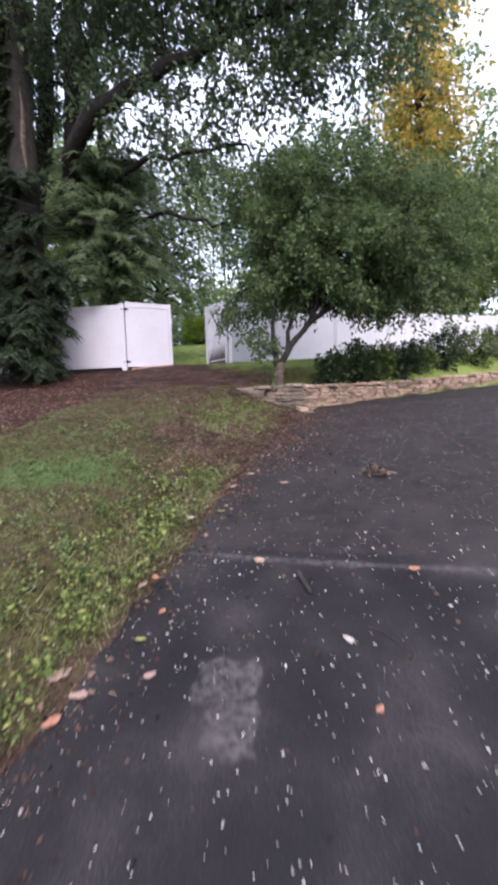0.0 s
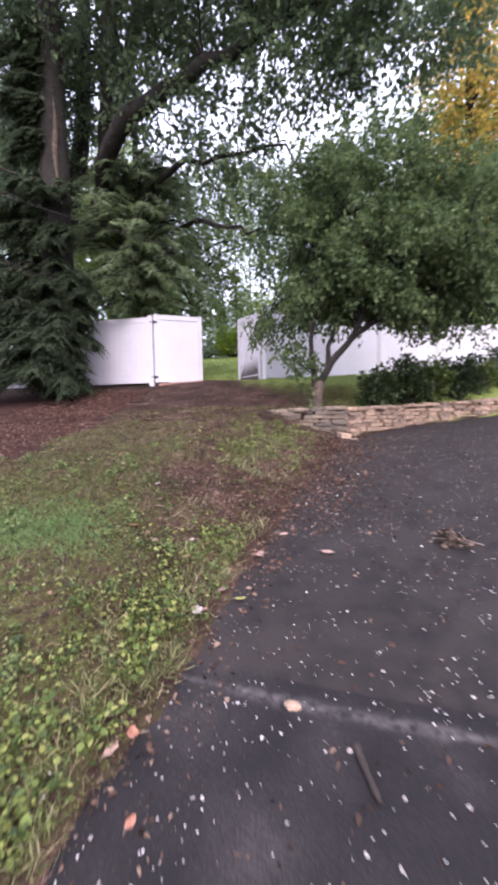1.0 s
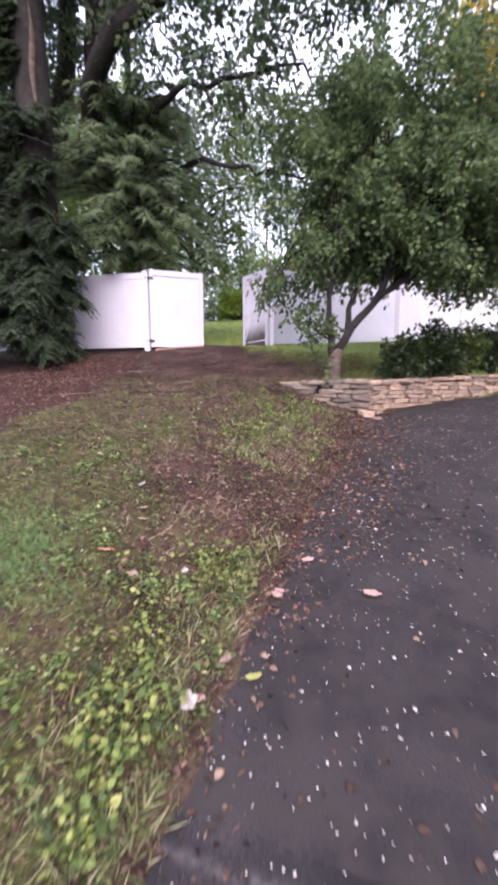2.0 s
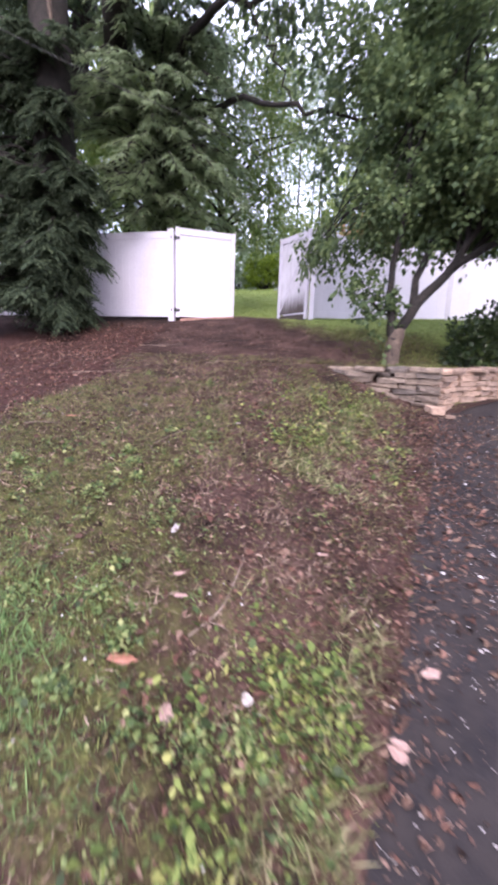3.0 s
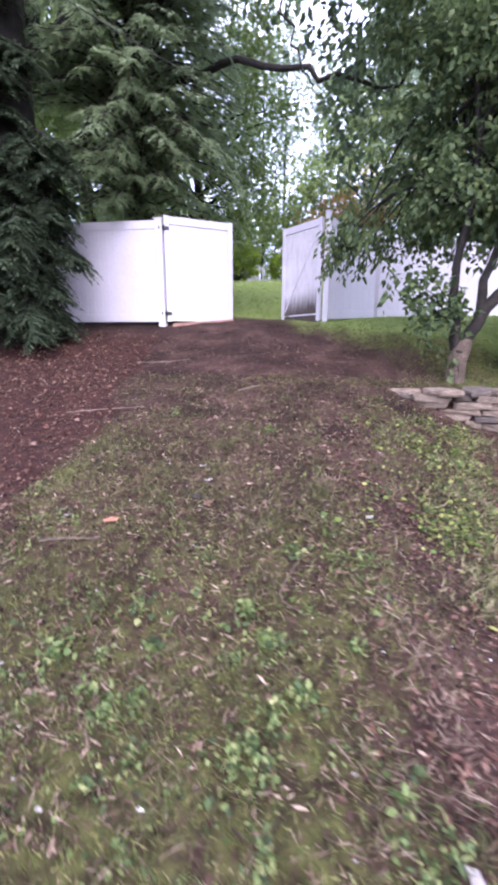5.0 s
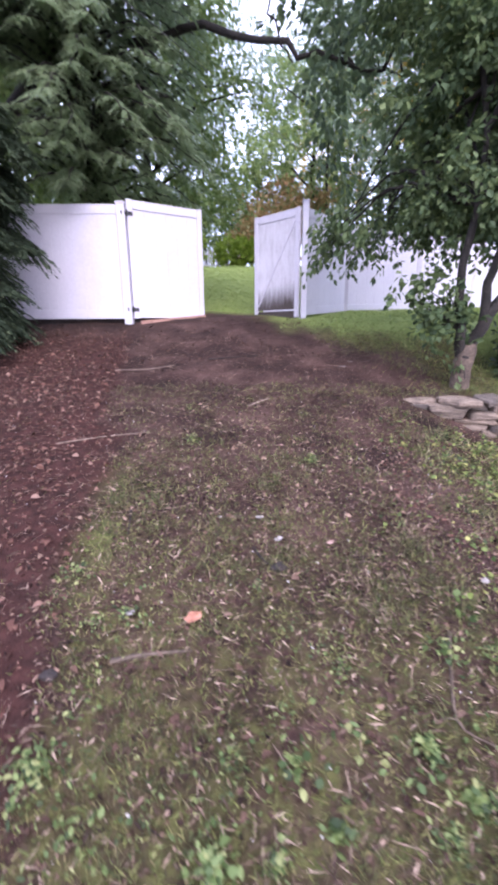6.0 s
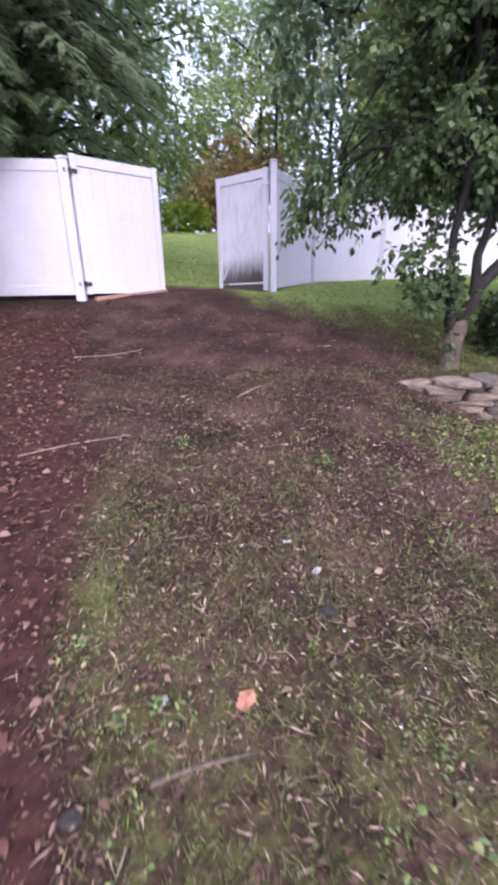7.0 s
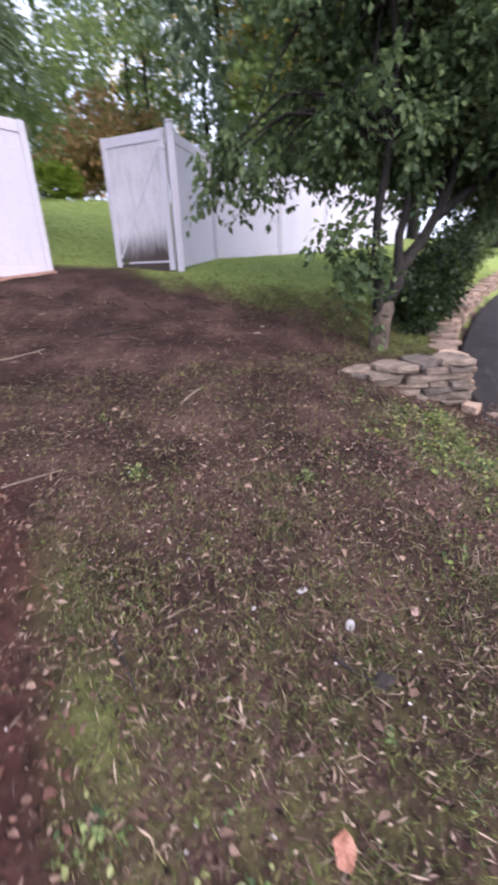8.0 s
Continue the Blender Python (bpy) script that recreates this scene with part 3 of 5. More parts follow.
def stain(m, z0, z1, width, slope):
    """Black mildew that climbs unevenly from the bottom, higher towards the hinges."""
    nt, p = m.node_tree, m.node_tree.nodes["Principled BSDF"]
    base = p.inputs["Base Color"].links[0].from_socket
    co = nt.nodes.new("ShaderNodeTexCoord")
    sep = nt.nodes.new("ShaderNodeSeparateXYZ")
    nt.links.new(co.outputs["Object"], sep.inputs[0])
    rng_ = nt.nodes.new("ShaderNodeMapRange")
    rng_.inputs["From Min"].default_value, rng_.inputs["From Max"].default_value = z1, z0
    tilt = nt.nodes.new("ShaderNodeMath")
    tilt.operation = "MULTIPLY_ADD"
    tilt.inputs[1].default_value = slope
    nt.links.new(sep.outputs[0], tilt.inputs[0])
    drop = nt.nodes.new("ShaderNodeMath")
    drop.operation = "SUBTRACT"
    drop.inputs[1].default_value = slope * width
    nt.links.new(sep.outputs[2], drop.inputs[0])
    nt.links.new(drop.outputs[0], tilt.inputs[2])
    nt.links.new(tilt.outputs[0], rng_.inputs["Value"])
    mp = nt.nodes.new("ShaderNodeMapping")
    mp.inputs["Scale"].default_value = (14, 14, 3)
    nt.links.new(co.outputs["Object"], mp.inputs[0])
    no = nt.nodes.new("ShaderNodeTexNoise")
    no.inputs["Scale"].default_value, no.inputs["Detail"].default_value = 1.0, 8
    nt.links.new(mp.outputs[0], no.inputs["Vector"])
    ad = nt.nodes.new("ShaderNodeMath")
    ad.operation = "MULTIPLY_ADD"
    ad.inputs[1].default_value = 0.9
    nt.links.new(no.outputs[0], ad.inputs[0])
    nt.links.new(rng_.outputs[0], ad.inputs[2])
    st = nt.nodes.new("ShaderNodeMapRange")
    st.inputs["From Min"].default_value, st.inputs["From Max"].default_value = 0.3, 1.3
    st.interpolation_type = "SMOOTHSTEP"
    nt.links.new(ad.outputs[0], st.inputs["Value"])
    mx = nt.nodes.new("ShaderNodeMix")
    mx.data_type = "RGBA"
    nt.links.new(st.outputs[0], mx.inputs[0])
    nt.links.new(base, mx.inputs[6])
    mx.inputs[7].default_value = (0.055, 0.042, 0.037, 1)
    nt.links.new(mx.outputs[2], p.inputs["Base Color"])


stain(M_STAINED, 2.90, 3.36, 0.95, 0.16)


def build_right_gate():
    a, b = (-0.52, 12.13, 0), (-1.25, 12.84, 0)
    m, n = along(a, b)
    root = put(thing("gate", "white vinyl gate leaf swung open, its foot black with mildew", "gate", group="gate leaves"), m)
    z0, h = 2.87, 1.72
    for x in (0.0, n - 0.075):
        part("stile", box(x, x + 0.075, -0.03, 0.03, z0, z0 + h, 0.005), M_VINYL, root)
    part("top_rail", box(0.0755, n - 0.0755, -0.027, 0.027, z0 + h - 0.13, z0 + h - 0.01, 0.004), M_VINYL, root)
    part("bottom_rail", box(0.0755, n * 0.78, -0.02, 0.032, z0 + 0.105, z0 + 0.130, 0.004), M_VINYL, root)
    k = 6
    s = (n - 0.151) / k
    for i in range(k):
        part("board", box(0.0755 + i * s + 0.0006, 0.0755 + (i + 1) * s - 0.0006, -0.012, 0.012, z0 + 0.131, z0 + h - 0.129, 0.001), M_STAINED, root)
    # the diagonal brace on the face that looks at the drive
    p0, p1 = Vector((n - 0.10, 0.02, z0 + 0.20)), Vector((0.09, 0.02, z0 + 1.54))
    bm = box(0, (p1 - p0).length, -0.006, 0.006, -0.014, 0.014, 0.002)
    ang = math.atan2(p1.z - p0.z, p1.x - p0.x)
    bm.transform(Matrix.Translation(p0) @ Matrix.Rotation(-ang, 4, "Y"))
    part("brace", bm, M_VINYL, root)
    part("kick_board", box(0.0755, n - 0.0755, -0.012, 0.012, z0 - 0.03, z0 + 0.1045, 0.002), M_STAINED, root, "mildewed strip below the bottom rail")
    part("foot_board", box(0.06, n + 0.02, 0.04, 0.09, z0 - 0.08, z0 - 0.035, 0.008), M_WOOD, root, "weathered wooden foot board")
    for z in (z0 + 0.3, z0 + 1.5):
        part("hinge", box(-0.03, 0.06, 0.031, 0.040, z - 0.02, z + 0.02, 0.003), M_VINYL, root)


RIGHT_FENCE = [(-0.43, 12.17, 2.86), (0.69, 14.05, 3.0), (2.74, 15.4, 3.09), (4.79, 16.75, 3.2), (6.84, 18.1, 3.32), (8.89, 19.45, 3.45), (10.94, 20.8, 3.6)]


def build_right_fence():
    root = thing("fence", "white vinyl privacy fence along the lawn behind the small tree", "fence")
    for k, (x, y, z) in enumerate(RIGHT_FENCE):
        q, top = (0.064, 1.75) if k else (0.05, 1.80)
        bm = box(-q, q, -q, q, z - 0.12, z + top, 0.006)
        if k + 1 < len(RIGHT_FENCE):
            m, n = along((x, y, 0), (*RIGHT_FENCE[k + 1][:2], 0))
            mid = thing("panel", "", "", (0, 0, 0))
            del_tags(mid)
            mid.parent = root
            mid.matrix_basis = m
            fence_panel(mid, 0.062, n - 0.062, z + 0.04, 1.70, RIGHT_FENCE[k + 1][2] - z, 0.28)
        bm.transform(Matrix.Translation((x, y, 0)))
        post = part("post", bm, M_VINYL, root)
        q += 0.008
        cap = box(x - q, x + q, y - q, y + q, z + top + 0.001, z + top + 0.03, 0.01)
        part("post_cap", cap, M_VINYL, post)


def del_tags(ob):
    for key in ("label", "category", "group", "kind"):
        if key in ob:
            del ob[key]


build_left_fence()
build_left_gate()
build_right_gate()
build_right_fence()


# ---- dry stone wall: an arm facing the lawn and one along the drive ----
def stone_mesh(rng, name, material):
    """A split stone: a block with skewed corners and chipped edges."""
    bm = box(-0.5, 0.5, -0.5, 0.5, -0.5, 0.5)
    for v in bm.verts:
        v.co += Vector((rng.uniform(-0.09, 0.03) * (1 if v.co.x > 0 else -1), rng.uniform(-0.08, 0.06), rng.uniform(-0.14, 0.04) * (1 if v.co.z > 0 else -1)))
    bmesh.ops.bevel(bm, geom=list(bm.edges), offset=0.045, segments=1, affect="EDGES")
    return finish(bm, name, material)


def slab_mesh(rng, name, material):
    """A flat capstone with an irregular outline of six or seven corners."""
    bm = bmesh.new()
    n = int(rng.integers(6, 8))
    turn = rng.uniform(0, 6)
    ring = []
    for k in range(n):
        a = turn + 2 * math.pi * (k + rng.uniform(-0.22, 0.22)) / n
        q = 0.56 / max(abs(math.cos(a)), abs(math.sin(a))) ** 0.75 * rng.uniform(0.86, 1.0)
        ring.append((q * math.cos(a), q * math.sin(a)))
    rows = [[bm.verts.new((x * f, y * f, z + rng.uniform(-0.06, 0.06))) for x, y in ring] for f, z in ((0.93, -0.5), (1.0, -0.2), (1.0, 0.25), (0.93, 0.5))]
    for lo, hi in zip(rows, rows[1:]):
        for k in range(n):
            bm.faces.new((lo[k], lo[(k + 1) % n], hi[(k + 1) % n], hi[k]))
    bm.faces.new(rows[0][::-1])
    bm.faces.new(rows[-1])
    return finish(bm, name, material)


def finish(bm, name, material):
    me = bpy.data.meshes.new(name)
    bm.normal_update()
    bm.to_mesh(me)
    bm.free()
    me.materials.append(material)
    return me


def stone_colour(m, dark, light):
    """Each stone its own shade."""
    nt = m.node_tree
    p = nt.nodes["Principled BSDF"]
    base = p.inputs["Base Color"].links[0].from_socket
    info = nt.nodes.new("ShaderNodeObjectInfo")
    ramp = nt.nodes.new("ShaderNodeValToRGB")
    ramp.color_ramp.elements[0].color, ramp.color_ramp.elements[1].color = (*dark, 1), (*light, 1)
    nt.links.new(info.outputs["Random"], ramp.inputs[0])
    mx = nt.nodes.new("ShaderNodeMix")
    mx.data_type, mx.blend_type = "RGBA", "MULTIPLY"
    mx.inputs[0].default_value = 1
    nt.links.new(base, mx.inputs[6])
    nt.links.new(ramp.outputs[0], mx.inputs[7])
    nt.links.new(mx.outputs[2], p.inputs["Base Color"])


stone_colour(M_STONE, (0.5, 0.5, 0.52), (1.2, 1.1, 1.0))
stone_colour(M_STONE_PEACH_LIT, (0.55, 0.52, 0.52), (1.15, 1.06, 1.0))


def build_wall():
    rng = np.random.default_rng(11)
    root = thing("stone_wall", "low dry-stacked wall of flat fieldstones beside the drive", "stone wall")
    grey = [stone_mesh(rng, "stone", M_STONE) for _ in range(8)]
    peach = [stone_mesh(rng, "stone", M_STONE_PEACH_LIT) for _ in range(8)]
    grey_slabs = [slab_mesh(rng, "capstone", M_STONE) for _ in range(6)]
    peach_slabs = [slab_mesh(rng, "capstone", M_STONE_PEACH_LIT) for _ in range(6)]

    def lay(forms, x, y, z, yaw, l, d, h, tip=0.025):
        ob = new(forms[0].name.split(".")[0], forms[rng.integers(len(forms))])
        ob.parent = root
        ob.matrix_basis = Matrix.Translation((x, y, z)) @ Euler((rng.normal(0, tip), rng.normal(0, tip), yaw)).to_matrix().to_4x4() @ Matrix.Diagonal((l, d, h, 1))

    def course(line, foot, top, thick, forms, slabs):
        """Courses of flat stones along a line, its face on the line's right, with a row of capstones; foot and top give its heights along it."""
        P = np.array(line, float)
        S = np.concatenate([[0], np.cumsum(np.hypot(*np.diff(P, axis=0).T))])

        def spot(c, back):
            k = min(np.searchsorted(S, c, side="right") - 1, len(P) - 2)
            d = unit(P[k + 1] - P[k])
            return np.interp(c, S, P[:, 0]) - d[1] * back, np.interp(c, S, P[:, 1]) + d[0] * back, math.atan2(d[1], d[0])
        z = min(foot) - 0.02
        while z < max(top):
            h = rng.uniform(0.05, 0.088)
            s = rng.uniform(-0.15, 0)
            while s < S[-1]:
                l = rng.uniform(0.16, 0.42)
                c = min(max(s + l / 2, l / 2), S[-1] - l / 2)
                if np.interp(c, S, foot) - 0.06 < z + h / 2 < np.interp(c, S, top) - 0.045:
                    deep = thick * rng.uniform(0.85, 1.0)
                    x, y, yaw = spot(c, deep / 2 + rng.uniform(-0.015, 0.045))
                    lay(forms, x, y, z + h / 2, yaw + rng.normal(0, 0.05), l * 0.99, deep, h * rng.uniform(0.97, 1.06))
                s += l
            z += h
        s = 0.0
        while s < S[-1]:
            l = rng.uniform(0.28, 0.52)
            c = min(s + l / 2, S[-1] - l / 2)
            x, y, yaw = spot(c, thick * 0.5 + rng.uniform(-0.04, 0.05))
            lay(slabs, x, y, np.interp(c, S, top) - 0.022, yaw + rng.normal(0, 0.12), l * 1.0, thick * rng.uniform(0.95, 1.2), rng.uniform(0.05, 0.075), 0.035)
            s += l

    # the arms differ in lit and less lit stone colour as well as hue
    course([(0.14, 8.71), (0.5, 8.66), (0.95, 8.58), (1.52, 8.49)], [1.88, 1.80, 1.70, 1.56], [1.94, 1.97, 1.98, 1.99], 0.32, grey, grey_slabs)
    course([(1.54, 8.49), (1.78, 8.95), (2.3, 9.5), (3.05, 10.2), (4.0, 10.95), (5.2, 11.85), (7.6, 13.4), (11.0, 15.4)],
           [1.50, 1.52, 1.57, 1.64, 1.74, 1.86, 2.05, 2.30], [1.97, 1.98, 2.0, 2.05, 2.11, 2.21, 2.43, 2.71], 0.32, peach, peach_slabs)
    # a block tumbled out at the foot of the corner, and chips beside it
    for x, y, z, yaw, l, d, h in ((1.46, 8.42, 1.52, 0.5, 0.19, 0.14, 0.10), (1.60, 8.27, 1.47, 0.2, 0.12, 0.06, 0.04)):
        lay(peach, x, y, z, yaw, l, d, h)


build_wall()


# ---- trees ----
def twig_leaves(rng, C, D, per, size, reach=0.3, droop=0.5, slim=0.28):
    """per leaves along a twig at each centre C that points along D."""
    n = len(C)
    C, D = np.repeat(C, per, 0), np.repeat(unit(D), per, 0)
    u = rng.uniform(-0.5, 1, (n * per, 1)) * reach
    side = unit(rng.standard_normal((n * per, 3)))
    P = C + D * u + side * rng.uniform(0, 0.35, (n * per, 1)) * reach - np.array([0, 0, 1.0]) * droop * np.maximum(u, 0) * 0.6
    A = unit(D * 0.6 + side * 0.9 + np.array([0, 0, -droop]))
    N = unit(np.array([0, 0, 1.0]) + 0.55 * rng.standard_normal((n * per, 3)))
    L = size * rng.uniform(0.65, 1.25, n * per)
    return blades(P, A, N, L, L * slim)


def in_blobs(rng, blobs, n, shell=0.45):
    """n points in ellipsoids (x, y, z, rx, ry, rz), more of them near the skin, and the way outwards."""
    B = np.array(blobs, float)
    vol = B[:, 3] * B[:, 4] * B[:, 5]
    k = rng.choice(len(B), n, p=vol ** 0.8 / (vol ** 0.8).sum())
    d = unit(rng.standard_normal((n, 3)))
    r = rng.uniform(shell, 1, (n, 1)) ** 0.6
    lump = 1 + 0.16 * np.sin(5 * d[:, :1] + k[:, None]) * np.sin(6 * d[:, 1:2] + 2) + 0.10 * np.sin(11 * d[:, 2:3] + k[:, None])
    return B[k, :3] + d * r * B[k, 3:] * lump, d


def limb(bag, rng, pts, r0, r1, n=10, sides=7, wander=0.03):
    P = spline(pts, n)
    P[1:-1] += rng.normal(0, wander, (n - 2, 3))
    bag.add(*tube(P, np.linspace(r0, r1, n), sides, rng, 0.05))
    return P


def tree(name, label, at, height, radius, trunk_r, blobs, n_twigs, per, size, leaf_mat, bark, seed, group="", reach=0.35, droop=0.4, branches=14, lean=(0, 0)):
    """A broad-leaved tree: a tapered trunk, limbs that reach into the crown, and a crown of twigs of leaves."""
    rng = np.random.default_rng(seed)
    root = thing(name, label, "tree", at, group)
    top = np.array([lean[0], lean[1], height])
    bag = Bag()
    stem = limb(bag, rng, [(0, 0, -0.25), (lean[0] * 0.3, lean[1] * 0.3, height * 0.4), top], trunk_r, trunk_r * 0.2, 14, 10, trunk_r * 0.15)
    C, D = in_blobs(rng, blobs, n_twigs)
    for q in rng.choice(n_twigs, min(branches, n_twigs), replace=False):
        s = stem[np.argmin(abs(stem[:, 2] - max(height * 0.3, C[q][2] - 0.35 * np.hypot(*C[q][:2]))))]
        mid = (s + C[q]) / 2 + np.array([0, 0, 0.12 * np.linalg.norm(C[q] - s)])
        limb(bag, rng, [s, mid, C[q]], trunk_r * 0.35, 0.012, 9, 5, 0.04)
    bag.make("trunk", bark, root, True)
    V, F = twig_leaves(rng, C, D, per, size, reach, droop)
    quick("crown", V, F, leaf_mat, root)
    return root


def small_tree():
    """The small spreading tree on the lawn's corner, with a twisted double stem and drooping tips."""
    rng = np.random.default_rng(21)
    x0, y0 = 1.0, 9.32
    z0 = float(ground_z(np.array(x0), np.array(y0))) - 0.05
    root = thing("tree", "small spreading tree with a forked pale trunk and drooping green leaves", "tree", (x0, y0, z0))
    bag = Bag()
    # main stem: short, then leaning over to the drive's side; a second, straighter stem beside it
    main = limb(bag, rng, [(0, 0, -0.1), (0.0, 0, 0.28), (0.06, 0, 0.48), (0.30, 0.05, 0.95), (0.64, 0.08, 1.35), (0.95, 0.1, 2.1), (1.1, 0.2, 3.8)], 0.098, 0.03, 20, 10, 0.012)
    st2 = limb(bag, rng, [(0.0, 0, 0.3), (-0.06, 0.02, 0.72), (-0.10, 0.05, 1.25), (0.02, 0.1, 2.2), (-0.1, 0.2, 3.4)], 0.065, 0.022, 14, 8, 0.012)
    st3 = limb(bag, rng, [(0.18, 0.02, 0.72), (0.26, 0.1, 1.3), (0.45, 0.3, 2.1), (0.4, 0.7, 3.6)], 0.055, 0.02, 12, 8, 0.012)
    st4 = limb(bag, rng, [(0.60, 0.08, 1.3), (1.1, 0.1, 1.62), (1.9, 0.2, 2.0), (2.8, 0.5, 2.4)], 0.055, 0.02, 12, 7, 0.015)
    blobs = [(1.0, 0.3, 3.75, 1.25, 1.2, 1.3), (0.15, 0.45, 2.8, 1.0, 1.0, 1.1), (1.3, 0.0, 2.48, 1.2, 1.1, 0.9), (2.2, 0.3, 3.0, 1.3, 1.2, 1.4), (2.9, 0.7, 2.42, 1.1, 1.1, 0.95), (-0.35, 0.8, 4.35, 0.7, 0.7, 0.7), (0.9, 0.3, 4.6, 0.7, 0.8, 0.5),
             (-0.2, 0.9, 2.3, 0.6, 0.6, 0.45), (-0.85, 1.25, 1.98, 0.45, 0.45, 0.28), (3.3, 1.4, 3.5, 1.3, 1.2, 1.3), (-0.05, 0.6, 3.6, 0.75, 0.8, 0.9), (0.6, 0.0, 2.05, 0.9, 0.8, 0.4), (2.0, 0.7, 2.2, 1.1, 0.9, 0.6), (1.6, 1.2, 3.0, 1.2, 0.8, 1.1)]
    C, D = in_blobs(rng, blobs, 4100, 0.4)
    gap = np.sin(3.3 * C[:, 0] + 1.0) * np.sin(3.0 * C[:, 1] + 0.4) + np.sin(4.1 * C[:, 2] + 1.3 * C[:, 0]) * np.sin(2.6 * C[:, 0] - 1.7 * C[:, 1] + 2.0)
    C, D = C[gap > -0.38], D[gap > -0.38]  # layers of foliage with gaps between
    # tips that hang at the gate's side
    tips = np.array([(-1.15, 1.3, 2.0), (-1.3, 1.45, 1.65), (-1.0, 1.2, 1.75), (-0.75, 1.0, 1.85), (-1.28, 1.4, 1.85), (-0.3, 0.6, 1.9), (0.3, 0.2, 1.75), (0.9, 0.3, 1.7)])
    T = np.repeat(tips, 12, 0) + (0, 0, 0.16) + rng.normal(0, 0.14, (96, 3))
    # low shoots round the stems
    shoots = np.array([(-0.62, 0.1, 1.05), (-0.45, 0.05, 0.95), (-0.2, 0, 0.8), (-0.1, -0.05, 0.6), (-0.3, 0, 1.15), (-0.05, 0, 0.95), (-0.5, 0.1, 1.2), (-0.35, 0, 0.75)])
    S = np.repeat(shoots, 7, 0) + rng.normal(0, 0.09, (56, 3))
    for q in rng.choice(len(C), 70, replace=False):
        stem = (main, st2, st3, st4)[rng.integers(4)]
        s = stem[min(len(stem) - 1, rng.integers(len(stem) // 2 + 1, len(stem)))]
        limb(bag, rng, [s, (s + C[q]) / 2 + (0, 0, 0.25), C[q]], 0.028, 0.006, 9, 5, 0.02)
    for q in range(0, 96, 8):
        s = st2[9]
        limb(bag, rng, [s, (s + T[q]) / 2 + (0, 0, 0.45), T[q]], 0.022, 0.004, 9, 5, 0.015)
    for p in shoots:
        limb(bag, rng, [st2[3], (st2[3] + p) / 2 + (0, 0, 0.05), p], 0.012, 0.003, 6, 5, 0.01)
    bag.make("branchwork", M_BARK, root, True)["label"] = "dark forked branchwork"
    foot = Bag()
    foot.add(*tube(spline([(0, 0, -0.1), (0.0, 0, 0.15), (0.01, 0, 0.36), (0.09, 0, 0.56)], 10), (0.135, 0.115, 0.107, 0.104, 0.103, 0.102, 0.101, 0.098, 0.088, 0.05), 12, rng, 0.03))
    foot.make("trunk", M_BARK_PALE, root, True)["label"] = "pale peeling trunk"
    V1 = twig_leaves(rng, C, D, 28, 0.085, 0.30, 0.45, 0.33)
    V2 = twig_leaves(rng, T, np.tile((-0.4, 0.2, -0.8), (96, 1)), 11, 0.10, 0.18, 0.9, 0.27)
    V3 = twig_leaves(rng, S, rng.normal(0, 1, (56, 3)), 11, 0.085, 0.17, 0.5, 0.4)
    b = Bag()
    for v in (V1, V2, V3):
        b.add(*v)
    b.make("crown", L_DOGWOOD, root)


def sprays(needles, rng, P, d, m, q, spray, needle, slim):
    """Flat drooping sprays of needles on both sides of a bough P that points along d."""
    u = rng.uniform(0.06, 1.0, m)
    base = np.stack([np.interp(u * (len(P) - 1), np.arange(len(P)), P[:, c]) for c in range(3)], -1)
    s = rng.choice([-1.0, 1.0], m)[:, None]
    side = np.array([-d[1], d[0], 0])
    D = unit(d * rng.uniform(0.35, 1.0, (m, 1)) + side * s * rng.uniform(0.3, 1.0, (m, 1)) + np.array([0, 0, -1.0]) * rng.uniform(0.15, 0.75, (m, 1)))
    ln = spray * rng.uniform(0.55, 1.35, m) * (1.15 - 0.5 * u)
    w = np.tile(np.linspace(0.03, 1, q), m)
    B, E, LN = np.repeat(base, q, 0), np.repeat(D, q, 0), np.repeat(ln, q)
    Ps = B + E * (w * LN)[:, None] + np.array([0, 0, -1.0]) * (w ** 2 * LN * 0.35)[:, None]
    lr = np.where(np.arange(m * q) % 2 == 0, 1.0, -1.0)[:, None]
    Sd = unit(np.cross(E, (0, 0, 1.0)))
    A = unit(E * 0.75 + Sd * lr * 0.8 + np.array([0, 0, -0.35]) + 0.15 * rng.standard_normal((m * q, 3)))
    N = np.array([0, 0, 1.0]) + 0.25 * rng.standard_normal((m * q, 3))
    L = needle * rng.uniform(0.6, 1.2, m * q) * (1.15 - 0.7 * w)
    needles.add(*blades(Ps, A, N, L, L * slim, 0.1))


